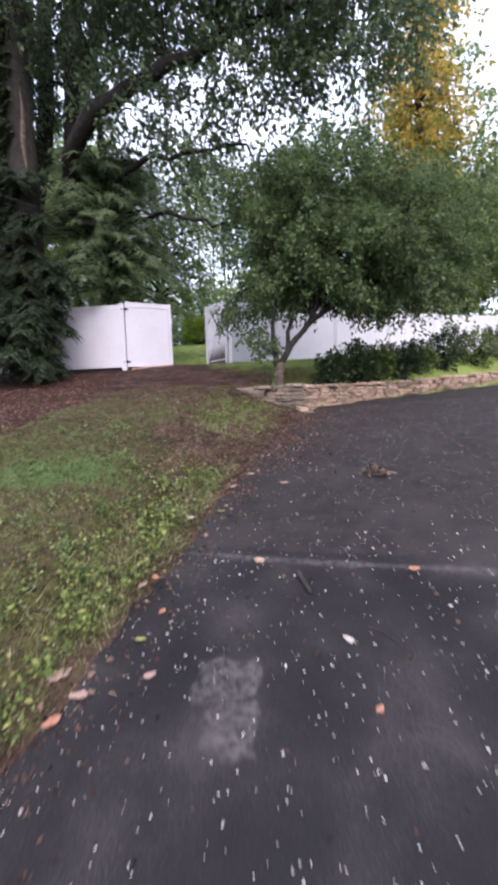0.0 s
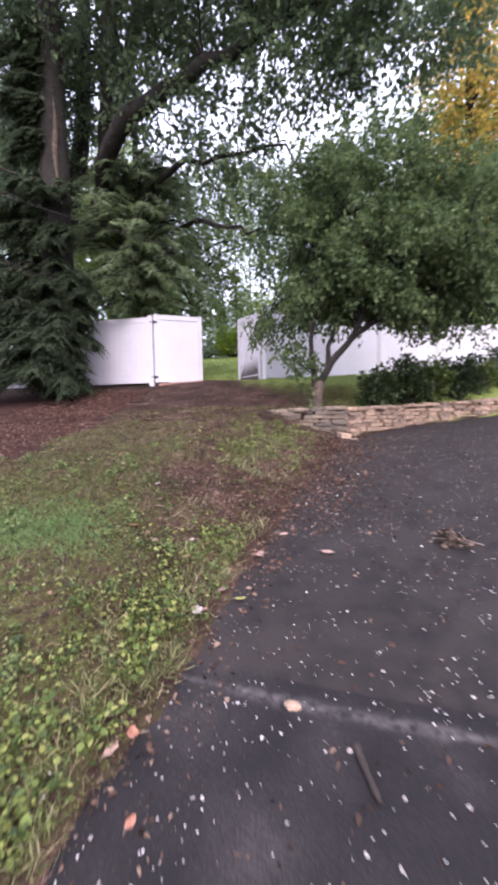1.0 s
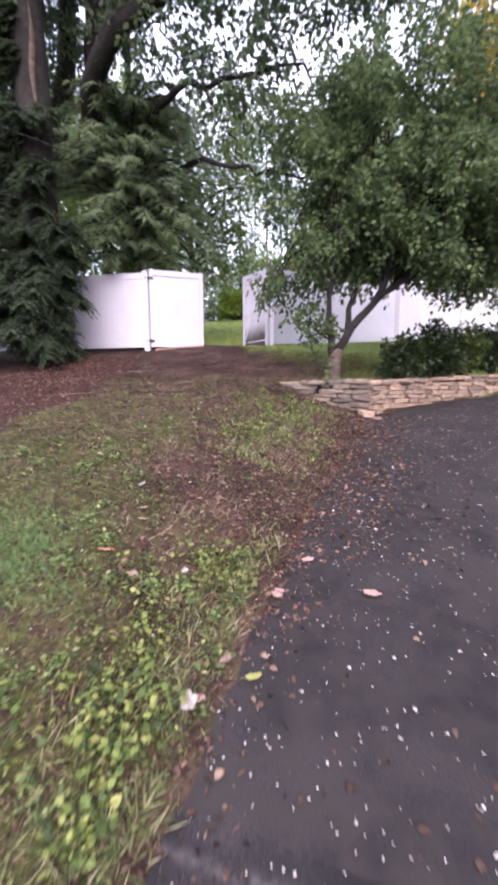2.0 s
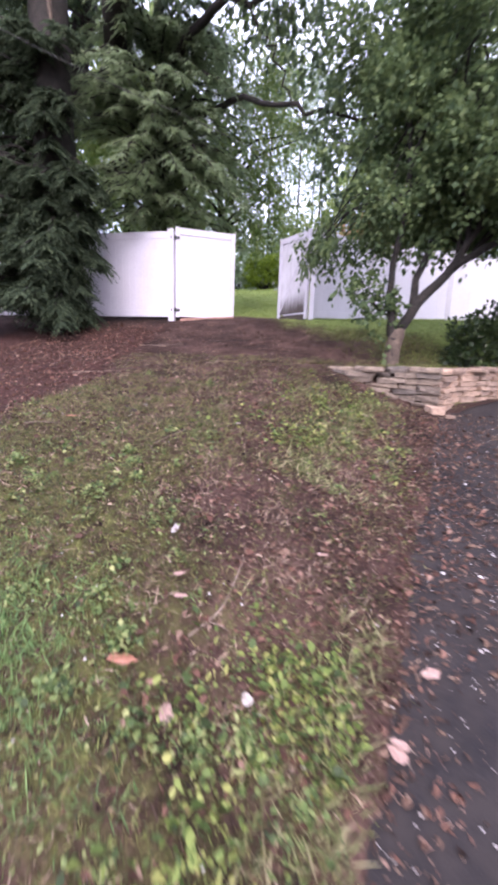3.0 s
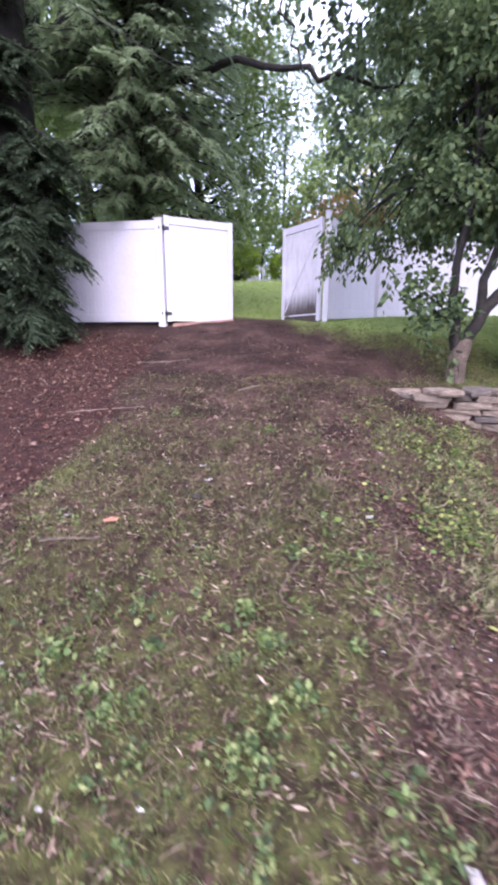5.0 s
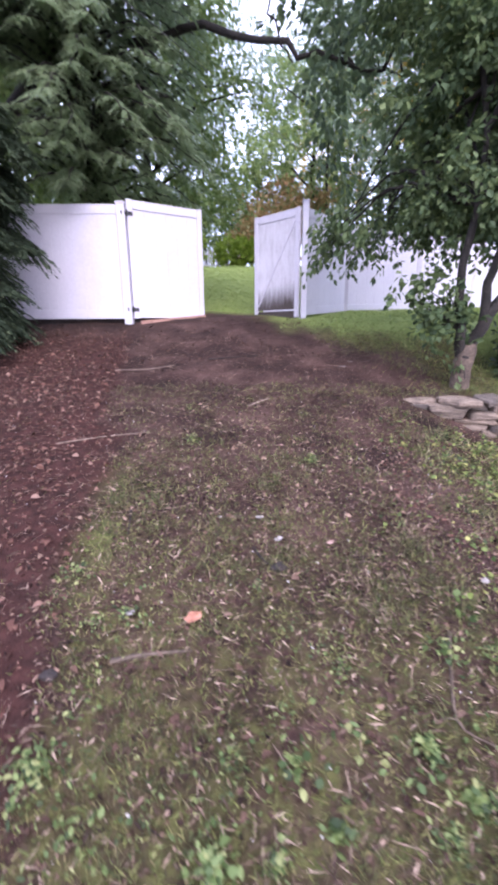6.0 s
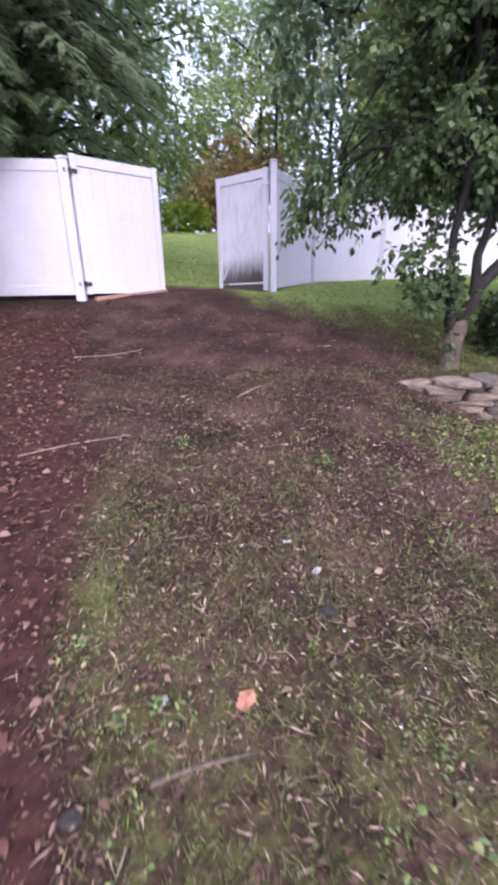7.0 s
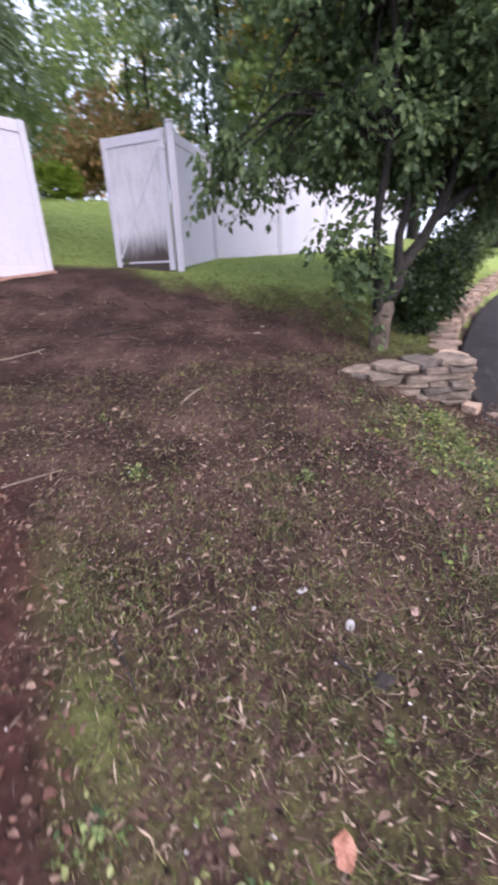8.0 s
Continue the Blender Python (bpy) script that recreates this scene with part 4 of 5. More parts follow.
def hemlock():
    """The big dark evergreen: a thick trunk, arching boughs and flat drooping sprays."""
    rng = np.random.default_rng(5)
    x0, y0 = -5.45, 11.0
    z0 = float(ground_z(np.array(x0), np.array(y0)))
    root = thing("tree", "tall dark evergreen with a thick reddish trunk and drooping sprays", "tree", (x0, y0, z0 - 0.1))
    bag = Bag()
    limb(bag, rng, [(0, 0, 0), (0.02, 0, 3), (-0.05, 0.1, 8), (0.05, 0, 17)], 0.46, 0.24, 40, 14, 0.01)
    needles = Bag()
    for k in range(210):
        kind = k % 5 if k < 200 else 5
        if kind < 2:      # the skirt near the ground, on the drive's side
            z, ang, reach = rng.uniform(0.35, 2.1), rng.uniform(-2.6, -0.25), rng.uniform(0.7, 1.7)
            if ang > -0.9:
                reach *= 0.72
        elif kind == 2:   # away from the fence, dark to the ground
            z, ang, reach = rng.uniform(0.5, 5.0), rng.uniform(-3.6, -2.1), rng.uniform(1.2, 3.2)
        elif kind == 3:   # short boughs over the trunk's foot and round it
            z, ang, reach = rng.uniform(1.9, 3.0), rng.choice([rng.uniform(-0.75, -0.1), rng.uniform(-2.6, -1.9)]), rng.uniform(0.6, 1.2)
        elif kind == 5:   # thin short boughs in front of the trunk
            z, ang, reach = rng.uniform(2.2, 5.2), rng.uniform(-1.9, -0.6), rng.uniform(0.7, 1.0)
        else:             # above, the trunk bare towards the drive
            z, ang, reach = rng.uniform(4.2, 9.0), rng.uniform(-3.6, -2.3), rng.uniform(0.6, 1.3)
        d = np.array([math.cos(ang), math.sin(ang), 0])
        P = limb(bag, rng, [(0, 0, z), d * reach * 0.5 + (0, 0, z + 0.16 * reach), d * reach + (0, 0, z - rng.uniform(0.08, 0.24) * reach)], 0.05, 0.008, 14, 5, 0.02)
        sprays(needles, rng, P, d, 40, 26, 0.5, 0.15, 0.17)
    bag.make("trunk", M_BARK, root, True)
    needles.make("foliage", L_HEMLOCK, root)
    # a long scar of bare paler wood on the trunk
    zz = np.linspace(5.1, 7.2, 24)
    a0 = -0.75
    R = []
    for f in (-1, -0.3, 0.3, 1):
        w = 0.055 * np.sin(np.linspace(0.05, np.pi - 0.05, 24)) * f + 0.02 * np.sin(zz * 4)
        r = np.interp(zz, [0, 17], [0.43, 0.13]) + (0.012 if abs(f) < 0.5 else -0.01)
        R.append(np.stack([r * np.cos(a0 + w / 0.3) + 0.0, r * np.sin(a0 + w / 0.3), zz], -1))
    R = np.stack(R, 1)
    i, j = np.meshgrid(np.arange(23), np.arange(3), indexing="ij")
    a = i * 4 + j
    scar = quick("scar", R.reshape(-1, 3), np.stack([a, a + 1, a + 5, a + 4], -1).reshape(-1, 4), M_BARK_PALE, root, True)
    scar["label"] = "long pale scar of bare wood"


def soft_evergreen():
    """The lighter evergreen beyond the fence: feathery boughs that droop over fence and gate."""
    rng = np.random.default_rng(15)
    x0, y0 = -4.35, 13.3
    z0 = float(ground_z(np.array(x0), np.array(y0)))
    root = thing("tree", "soft mid-green evergreen whose feathery boughs droop over the fence", "tree", (x0, y0, z0 - 0.1))
    bag, needles = Bag(), Bag()
    limb(bag, rng, [(0, 0, 0), (0.03, 0, 2.5), (-0.03, 0.05, 6), (0.0, 0, 10)], 0.2, 0.05, 20, 10, 0.01)
    for k in range(165):
        z, ang = rng.uniform(1.95, 6.2), rng.uniform(-2.6, 0.45)
        reach = np.interp(z, [1.9, 2.6, 5, 6.4], [1.9, 2.6, 2.45, 1.5]) * rng.uniform(0.7, 1.05)
        d = np.array([math.cos(ang), math.sin(ang), 0])
        P = limb(bag, rng, [(0, 0, z), d * reach * 0.5 + (0, 0, z + 0.14 * reach), d * reach + (0, 0, z - rng.uniform(0.05, 0.22) * reach)], 0.035, 0.006, 14, 5, 0.02)
        sprays(needles, rng, P, d, 46, 34, 0.42, 0.075, 0.17)
    bag.make("trunk", M_BARK, root, True)
    # the foliage's hazy brightness comes from its pale colour
    needles.make("foliage", L_BOUGH_VEILED, root)


def oak():
    """The tall broad tree behind the fence whose limbs arch over the gateway."""
    rng = np.random.default_rng(8)
    x0, y0 = -7.7, 14.2
    z0 = float(ground_z(np.array(x0), np.array(y0)))
    root = thing("tree", "tall broad tree with long dark limbs arching over the gateway", "tree", (x0, y0, z0))
    bag = Bag()
    o = np.array([x0, y0, z0])

    def arm(pts, r0, r1):
        return limb(bag, rng, [np.array(p) - o for p in pts], r0, r1, 16, 8, 0.05)
    limb(bag, rng, [(0, 0, -0.2), (0.2, -0.2, 4), (1.4, -0.6, 7.5), (2.4, -1.0, 19)], 0.42, 0.14, 20, 12, 0.03)
    arms = [arm([(-6.2, 13.9, 6.4), (-4.3, 13.5, 8.1), (-3.1, 12.3, 8.35), (-2.0, 11.4, 8.1), (-1.0, 11.3, 7.95), (0.3, 11.3, 8.05)], 0.13, 0.025),
            arm([(-5.8, 13.6, 8.0), (-4.0, 11.3, 8.8), (-2.5, 11.1, 9.56), (-0.9, 11, 10.05), (1.2, 10.8, 10.6), (3.2, 10.4, 10.7)], 0.26, 0.06),
            arm([(-6.3, 13.9, 6.0), (-4.3, 14.0, 7.5), (-2.5, 12.7, 7.2), (-1.2, 11.7, 6.55), (-0.35, 11.5, 6.26), (0.5, 11.5, 6.1)], 0.085, 0.02),
            arm([(-5.9, 13.5, 7.5), (-5.0, 12.8, 9.6), (-4.75, 12.6, 11.5), (-4.6, 12.5, 16)], 0.32, 0.2),
            arm([(-5.3, 13.0, 9.0), (-4.3, 12.6, 11.2), (-3.7, 12.4, 13.2), (-3.3, 12.2, 16.5)], 0.24, 0.13),
            arm([(-1.75, 11.25, 8.0), (-1.4, 11.4, 7.3), (-1.0, 11.5, 6.65), (-0.75, 11.5, 6.2)], 0.026, 0.01), arm([(-3.0, 11.1, 9.3), (-2.3, 11.2, 8.7), (-1.7, 11.25, 8.0)], 0.025, 0.012)]
    blobs = [(-4.5, 11.5, 13.0, 3.2, 2.5, 2.6), (-1.5, 11.0, 12.0, 2.6, 2.2, 1.7), (1.8, 10.8, 11.4, 2.6, 2.2, 1.8), (0.3, 11.5, 6.9, 1.1, 0.8, 0.8),
             (-1.0, 11.4, 8.2, 1.1, 0.8, 0.7), (-2.6, 11.4, 9.4, 1.4, 1.0, 0.9), (0.5, 11.2, 9.6, 1.8, 1.2, 1.0), (3.0, 10.6, 9.6, 1.6, 1.2, 1.0), (-7.5, 12.5, 11.5, 2.5, 2.2, 2.6), (-0.3, 11.4, 5.7, 0.5, 0.4, 0.8), (1.6, 11.2, 13.8, 2.4, 2.2, 2.0), (-1.0, 11.6, 14.6, 3.0, 2.2, 2.0)]
    C, D = in_blobs(rng, blobs, 4900, 0.3)
    A = np.vstack(arms) + o
    for q in rng.choice(len(C), 90, replace=False):
        s = A[np.argmin(np.linalg.norm(A - C[q], axis=1))]
        limb(bag, rng, [s - o, (s + C[q]) / 2 - o + rng.normal(0, 0.12, 3), C[q] - o], 0.03, 0.008, 7, 5, 0.04)
    bag.make("trunk", M_BARK, root, True)
    V, F = twig_leaves(rng, C - o, D, 18, 0.14, 0.42, 0.6, 0.3)
    quick("crown", V, F, L_OAK, root)  # airy, with sky between


def shrub(at, r, h, seed, mat, label, per=16, n=150, size=0.085, group="shrubs along the wall"):
    rng = np.random.default_rng(seed)
    root = thing("shrub", label, "shrub", at, group)
    blobs = [(0, 0, h * 0.5, r, r * 0.9, h * 0.5), (r * 0.4, 0.1, h * 0.62, r * 0.6, r * 0.6, h * 0.38), (-r * 0.45, -0.1, h * 0.45, r * 0.55, r * 0.6, h * 0.4)]
    C, D = in_blobs(rng, blobs, n, 0.4)
    C[:, 2] = np.maximum(C[:, 2], 0.06)
    bag = Bag()
    for q in range(0, n, 5):
        limb(bag, rng, [(rng.normal(0, 0.06), rng.normal(0, 0.06), -0.05), C[q] * (0.5, 0.5, 0.6), C[q]], 0.014, 0.004, 6, 5, 0.01)
    bag.make("branchwork", M_BARK, root, True)
    V, F = twig_leaves(rng, C, D + (0, 0, 0.4), per, size, 0.16, 0.15, 0.3)
    quick("foliage", V, F, mat, root)


def gz(x, y):
    return float(ground_z(np.array(float(x)), np.array(float(y))))


small_tree()
hemlock()
soft_evergreen()
oak()
DARK, PALE = "dark green leafy shrub behind the stone wall", "lighter green leafy shrub between darker ones"
for x, y, r, h, sd, mt, lb in ((2.15, 10.0, 0.36, 0.66, 31, L_SHRUB, DARK), (2.75, 10.5, 0.42, 0.92, 32, L_SHRUB, DARK), (3.3, 10.95, 0.34, 0.85, 35, L_MID, PALE), (4.0, 11.5, 0.42, 0.9, 33, L_SHRUB, DARK),
                               (4.55, 12.1, 0.42, 0.75, 37, L_MID, PALE), (5.4, 12.7, 0.6, 1.15, 34, L_SHRUB, DARK), (6.5, 13.5, 0.65, 1.0, 38, L_MID, PALE), (7.7, 14.3, 0.8, 1.1, 36, L_SHRUB, DARK)):
    shrub((x, y, gz(x, y)), r, h, sd, mt, lb)
tree("tree", "light green broad tree just beyond the fence", (-4.0, 16.8, gz(-4.0, 16.8)), 7.6, 1.9, 0.16,
     [(0, 0, 3.2, 1.9, 1.6, 1.3), (1.2, -0.3, 4.2, 1.6, 1.4, 1.2), (0.3, 0, 5.6, 1.8, 1.5, 1.2), (1.3, 0, 2.5, 1.2, 1.2, 0.8), (0.9, 0, 6.9, 1.4, 1.3, 1.1)],
     680, 16, 0.15, L_LIGHT, M_BARK, 61, "", 0.42, 0.5, 16)
# bushes beyond the gateway
shrub((-4.65, 26.5, gz(-4.65, 26.5)), 1.1, 1.9, 41, L_LIME, "yellow-green bush at the top of the lawn", 22, 260, 0.13, "bushes at the lawn's end")
shrub((-2.0, 28.0, gz(-2, 28)), 1.2, 1.6, 42, L_LIME, "yellow-green bush at the top of the lawn", 22, 260, 0.13, "bushes at the lawn's end")
shrub((-6.6, 28.5, gz(-6.6, 28.5)), 1.5, 2.2, 43, L_FAR_HAZY, "green bush at the top of the lawn", 22, 260, 0.14, "bushes at the lawn's end")


def far_trees():
    rng = np.random.default_rng(77)
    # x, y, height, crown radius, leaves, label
    rows = [(-8.2, 18.5, 9, 2.3, L_LIGHT), (-10.8, 23, 12, 3.0, L_LIGHT), (-12, 17, 11, 3.2, L_FAR_HAZY), (-2.5, 34, 6.5, 2.6, L_LIGHT), (2.5, 33, 11, 3.6, L_LIGHT), (7, 34, 13, 4.2, L_FAR_HAZY), (-6.5, 37, 6.5, 2.6, L_FAR_HAZY),
            (11, 31, 12, 4.2, L_FAR_HAZY), (15, 27, 12, 4.5, L_LIGHT), (8, 44, 17, 4.5, L_GOLD), (13.5, 37, 18, 4.0, L_GOLD), (-11, 34, 8, 3.2, L_FAR_HAZY), (-17, 27, 14, 4.5, L_FAR_HAZY), (20, 32, 15, 5, L_FAR_HAZY), (10.5, 24.5, 8, 2.6, L_LIGHT),
            (-24, 22, 14, 5, L_FAR_HAZY), (26, 24, 14, 5, L_FAR_HAZY), (0.8, 30.5, 4.4, 1.7, L_AMBER), (18, 22, 14, 4, L_LIGHT), (8.6, 26, 15, 3.4, L_LIGHT), (9.3, 28.5, 24, 3.4, L_GOLD), (8.0, 24.5, 24, 1.5, L_GOLD), (6.5, 30, 15, 3.4, L_FAR_HAZY), (16, 26, 20, 4.2, L_FAR_HAZY), (14, 23.5, 12, 3.4, L_LIGHT)]
    names = {L_LIGHT.name: "light green broad tree beyond the fence", L_FAR_HAZY.name: "green tree in the woods beyond the fence", L_AMBER.name: "small tree with dull amber leaves beyond the fence", L_GOLD.name: "tree with turning orange-yellow leaves beyond the fence"}
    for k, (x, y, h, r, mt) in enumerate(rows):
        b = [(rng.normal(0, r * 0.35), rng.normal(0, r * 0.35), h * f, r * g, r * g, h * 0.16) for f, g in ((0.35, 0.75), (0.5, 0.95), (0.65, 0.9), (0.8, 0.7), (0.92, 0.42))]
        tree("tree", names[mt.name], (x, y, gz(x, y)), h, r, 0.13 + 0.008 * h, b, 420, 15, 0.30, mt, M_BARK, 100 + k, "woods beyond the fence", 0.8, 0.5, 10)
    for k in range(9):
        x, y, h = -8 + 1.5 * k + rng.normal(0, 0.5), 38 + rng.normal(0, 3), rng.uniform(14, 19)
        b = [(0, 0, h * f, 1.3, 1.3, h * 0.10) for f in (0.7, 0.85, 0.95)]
        tree("tree", "tall thin bare-stemmed tree against the sky", (x, y, gz(x, y)), h, 1.3, 0.12, b, 120, 12, 0.28, L_FAR_HAZY, M_BARK, 200 + k, "thin trees against the sky", 0.7, 0.5, 8)


far_trees()


def picket_fence():
    """The low pale fence at the far end of the lawn."""
    root = thing("picket_fence", "low pale picket fence at the far end of the lawn", "fence")
    for k in range(46):
        x = -12.0 + 0.22 * k
        y = 29.5
        z = gz(x, y)
        bm = box(x - 0.05, x + 0.05, y - 0.012, y + 0.012, z, z + 1.15)
        for q in bm.verts:
            if q.co.z > z + 1 and q.co.x > x:
                q.co.z -= 0.06
        part("picket", bm, M_SIDING, root)
    for h in (0.3, 0.9):
        part("rail", box(-12.1, -1.9, 29.513, 29.55, gz(-7, 29.5) + h, gz(-7, 29.5) + h + 0.08), M_SIDING, root)


picket_fence()


def cable():
    """A thin cable that sags past the evergreen and over the gateway."""
    root = thing("overhead_cable", "thin grey overhead cable passing the evergreen's boughs", "cable", (-0.98, 12.57, 5.84))
    pts = [(-6.5, -1.2, 4.35), (-3.18, 7.04, 5.07), (-2.08, 9.81, 5.47), (-0.98, 12.57, 5.88), (1.22, 18.1, 6.75), (7.0, 33.9, 9.4)]
    P = spline(np.array(pts) - np.array([-0.98, 12.57, 5.84]), 60)
    V, F = tube(P, np.full(60, 0.0042), 6)
    quick("wire", V, F, M_WIRE, root, True)


cable()


# ---- what grows and lies on the ground ----
def scatter(rng, n, x0, x1, y0, y1, keep):
    """n places in a rectangle, each kept with the chance keep(x, y)."""
    x, y = rng.uniform(x0, x1, n), rng.uniform(y0, y1, n)
    k = rng.uniform(0, 1, n) < keep(x, y)
    return x[k], y[k]


def on_top(x, y):
    """The height of what is uppermost at a place: soil or asphalt."""
    return np.maximum(top_z(x, y), np.where(past_edge(x, y) < 0.12, drive_top(x, y), -99))


def tufts(name, label, rng, x, y, per, size, mat, flat=0.35, slim=0.06, spread=0.03):
    n = len(x) * per
    X = np.repeat(x, per) + rng.normal(0, spread, n)
    Y = np.repeat(y, per) + rng.normal(0, spread, n)
    P = np.stack([X, Y, on_top(X, Y) - 0.004], -1)
    A = np.stack([rng.normal(0, 1, n), rng.normal(0, 1, n), np.abs(rng.normal(flat, 0.3, n)) + 0.05], -1)
    N = np.array([0, 0, 1.0]) + 0.5 * rng.standard_normal((n, 3))
    L = size * rng.uniform(0.5, 1.4, n)
    V, F = blades(P, A, N, L, L * slim, 0.3)
    return tagged(quick(name, V, F, mat), label, "grass", kind="stuff")


def round_leaves(rng, P, A, N, L, W, curl=0.3):
    """Broad leaves with eight corners."""
    A, N = unit(A), unit(N)
    S = unit(np.cross(A, N))
    N = np.cross(S, A)
    rows = []
    for u, w, h in ((0, 0.05, 0), (0.22, 0.8, 0.35), (0.5, 1.0, 0.5), (0.8, 0.62, 0.2), (1.0, 0.0, -0.3), (0.8, -0.62, 0.2), (0.5, -1.0, 0.5), (0.22, -0.8, 0.35)):
        rows.append(P + A * (L * u)[:, None] + S * (W * w)[:, None] + N * (W * h * curl * 2)[:, None])
    return np.stack(rows, 1).reshape(-1, 3), np.arange(len(P) * 8).reshape(-1, 8)


def build_growth():
    rng = np.random.default_rng(50)
    near = (-4.2, 1.9, 1.2, 9.3)

    def lawn(x, y):
        return greenness(x, y) * (past_edge(x, y) > 0.02)
    x, y = scatter(rng, 150000, *near, lambda x, y: np.maximum(lawn(x, y), 0.7 * (past_edge(x, y) > 0.05) * (1 - step(7.2, 8.7, y)) * (1 - 0.8 * litter_band(x, y)) * (1 - step(-0.1, 0.1, mulch_side(x, y)) * (y > 5.2)) * step(0.22, 0.6, blotch(x, y, 1.7, 3) + 0.5 * (blotch(x, y, 7.0, 1) - 0.5))) * (0.25 + 0.75 * blotch(x, y, 1.4, 3)))
    tufts("grass", "short patchy green grass among brown soil", rng, x, y, 5, 0.034, L_GRASS, 0.6, 0.05, 0.025)
    x, y = scatter(rng, 26000, -10.0, 1.9, -5.0, 7.5, lambda x, y: lawn(x, y) * ((x < -4.2) | (y < 1.2)) * 0.7)
    tufts("grass", "short patchy green lawn", rng, x, y, 4, 0.055, L_GRASS, 0.35, 0.05, 0.04)
    x, y = scatter(rng, 9000, -2.4, 0.3, 3.3, 5.2, lambda x, y: np.exp(-((x + 0.85) ** 2 / 0.32 + (y - 4.25) ** 2 / 0.09)) * (0.4 + 0.6 * blotch(x, y, 4, 2)))
    tufts("grass", "fresh blue-green patch of grass", rng, x, y, 9, 0.06, L_FRESH, 0.8, 0.03)
    # shaggy clumps, upright and tangled, where the soil is half bare
    x, y = scatter(rng, 16000, -2.4, 1.2, 4.2, 8.5, lambda x, y: step(0.52, 0.8, blotch(x, y, 2.6, 6) + 0.35 * (blotch(x, y, 8, 2) - 0.5)) * (past_edge(x, y) > 0.35) * (1 - 0.7 * litter_band(x, y)) * (mulch_side(x, y) < -0.05) * (1 - 0.8 * step(6.9, 8.0, y) * (x < -0.1)))
    tufts("grass", "shaggy clumps of olive grass on half-bare soil", rng, x, y, 9, 0.046, L_SHAG, 0.85, 0.03, 0.016)
    x, y = scatter(rng, 2600, -0.3, 1.3, 5.8, 8.3, lambda x, y: np.exp(-((x - 0.5 - 0.1 * (y - 7)) ** 2 / 0.12)) * step(0.35, 0.6, blotch(x, y, 3.4, 2)) * (past_edge(x, y) > 0.25))
    tufts("grass", "tufts of straggling yellow-green grass below the wall", rng, x, y, 8, 0.075, L_TUFT, 0.6, 0.035, 0.025)
    # broad-leaved weeds in dense clumps with bare ground between
    def weedy(x, y):
        return np.maximum(lawn(x, y) ** 1.5, 0.06 * (past_edge(x, y) > 0.1) * (x > -2.1)) * (1 - 0.6 * step(5.4, 6.4, y) * (1 - np.exp(-((x - 0.45) ** 2 / 0.3 + (y - 7.0) ** 2 / 0.9))))
    cx, cy = scatter(rng, 1250, *near, weedy)
    cx = np.concatenate([cx, (-0.84, -0.69, -0.61, 0.42, 0.48, -0.48, 0.61, 0.5, 0.4, -1.07, 0.49, 0.36, -0.14, 0.05, -0.38, -0.25, -1.2, -1.9, -1.05)])
    cy = np.concatenate([cy, (5.42, 5.24, 5.31, 5.5, 5.9, 5.89, 7.11, 6.7, 6.3, 5.11, 4.25, 3.82, 3.98, 3.92, 4.41, 5.01, 6.0, 5.85, 5.86)])
    wide, many = rng.uniform(0.025, 0.11, len(cx)), rng.integers(24, 100, len(cx))
    own = np.repeat(np.arange(len(cx)), many)
    n = len(own)
    out = np.abs(rng.normal(0, 1, n))
    turn = rng.uniform(0, 2 * np.pi, n)
    X, Y = cx[own] + out * np.cos(turn) * wide[own], cy[own] + out * np.sin(turn) * wide[own]
    tall = np.repeat(rng.uniform(0.02, 0.075, len(cx)), many)
    keep = past_edge(X, Y) > 0.03
    X, Y, own, out, tall = X[keep], Y[keep], own[keep], out[keep], tall[keep]
    n = len(X)
    P = np.stack([X, Y, on_top(X, Y) + tall * np.clip(1.2 - 0.5 * out, 0.1, 1.2) * rng.uniform(0.2, 1.1, n)], -1)
    ang = rng.uniform(0, 2 * np.pi, n)
    A = np.stack([np.cos(ang), np.sin(ang), rng.normal(0.1, 0.4, n)], -1)
    L = rng.uniform(0.009, 0.027, n) * np.repeat(rng.uniform(0.55, 1.45, len(cx)), many)[keep]
    V, F = round_leaves(rng, P, A, np.array([0, 0, 1.0]) + 0.6 * rng.standard_normal((n, 3)), L, L * rng.uniform(0.15, 0.4, n))
    tagged(quick("weeds", V, F, L_WEED), "clumps of low broad-leaved green weeds in the lawn", "weeds", kind="stuff")
    # tufts of matted dry grass
    cx, cy = np.array([(-0.30, 5.70), (-0.22, 5.52), (-0.20, 5.30), (0.20, 5.35), (-0.40, 5.10), (0.55, 6.1), (-0.75, 4.75), (0.1, 6.4), (-0.9, 6.2), (-0.2, 4.7), (0.3, 5.0), (-1.3, 5.3), (-0.5, 6.6)]).T
    own = rng.integers(0, len(cx), 420)
    tufts("grass", "tufts of matted tan dry grass", rng, cx[own] + rng.normal(0, 0.05, 420), cy[own] + rng.normal(0, 0.09, 420), 9, 0.065, L_STRAW, 0.25, 0.022, 0.02)
    # loose bits of twig, dark and pale
    x, y = scatter(rng, 5200, -4.2, 1.2, 4.8, 11.3, lambda x, y: (0.35 + 0.65 * blotch(x, y, 2.3, 1)) * (past_edge(x, y) > 0.1) * ((y < 8.5) | (x < 0.2)))
    n = len(x)
    ang = rng.uniform(0, 2 * np.pi, n)
    P = np.stack([x, y, on_top(x, y) + rng.uniform(0.004, 0.014, n)], -1)
    L = 0.025 + 0.11 * rng.uniform(0, 1, n) ** 2.5
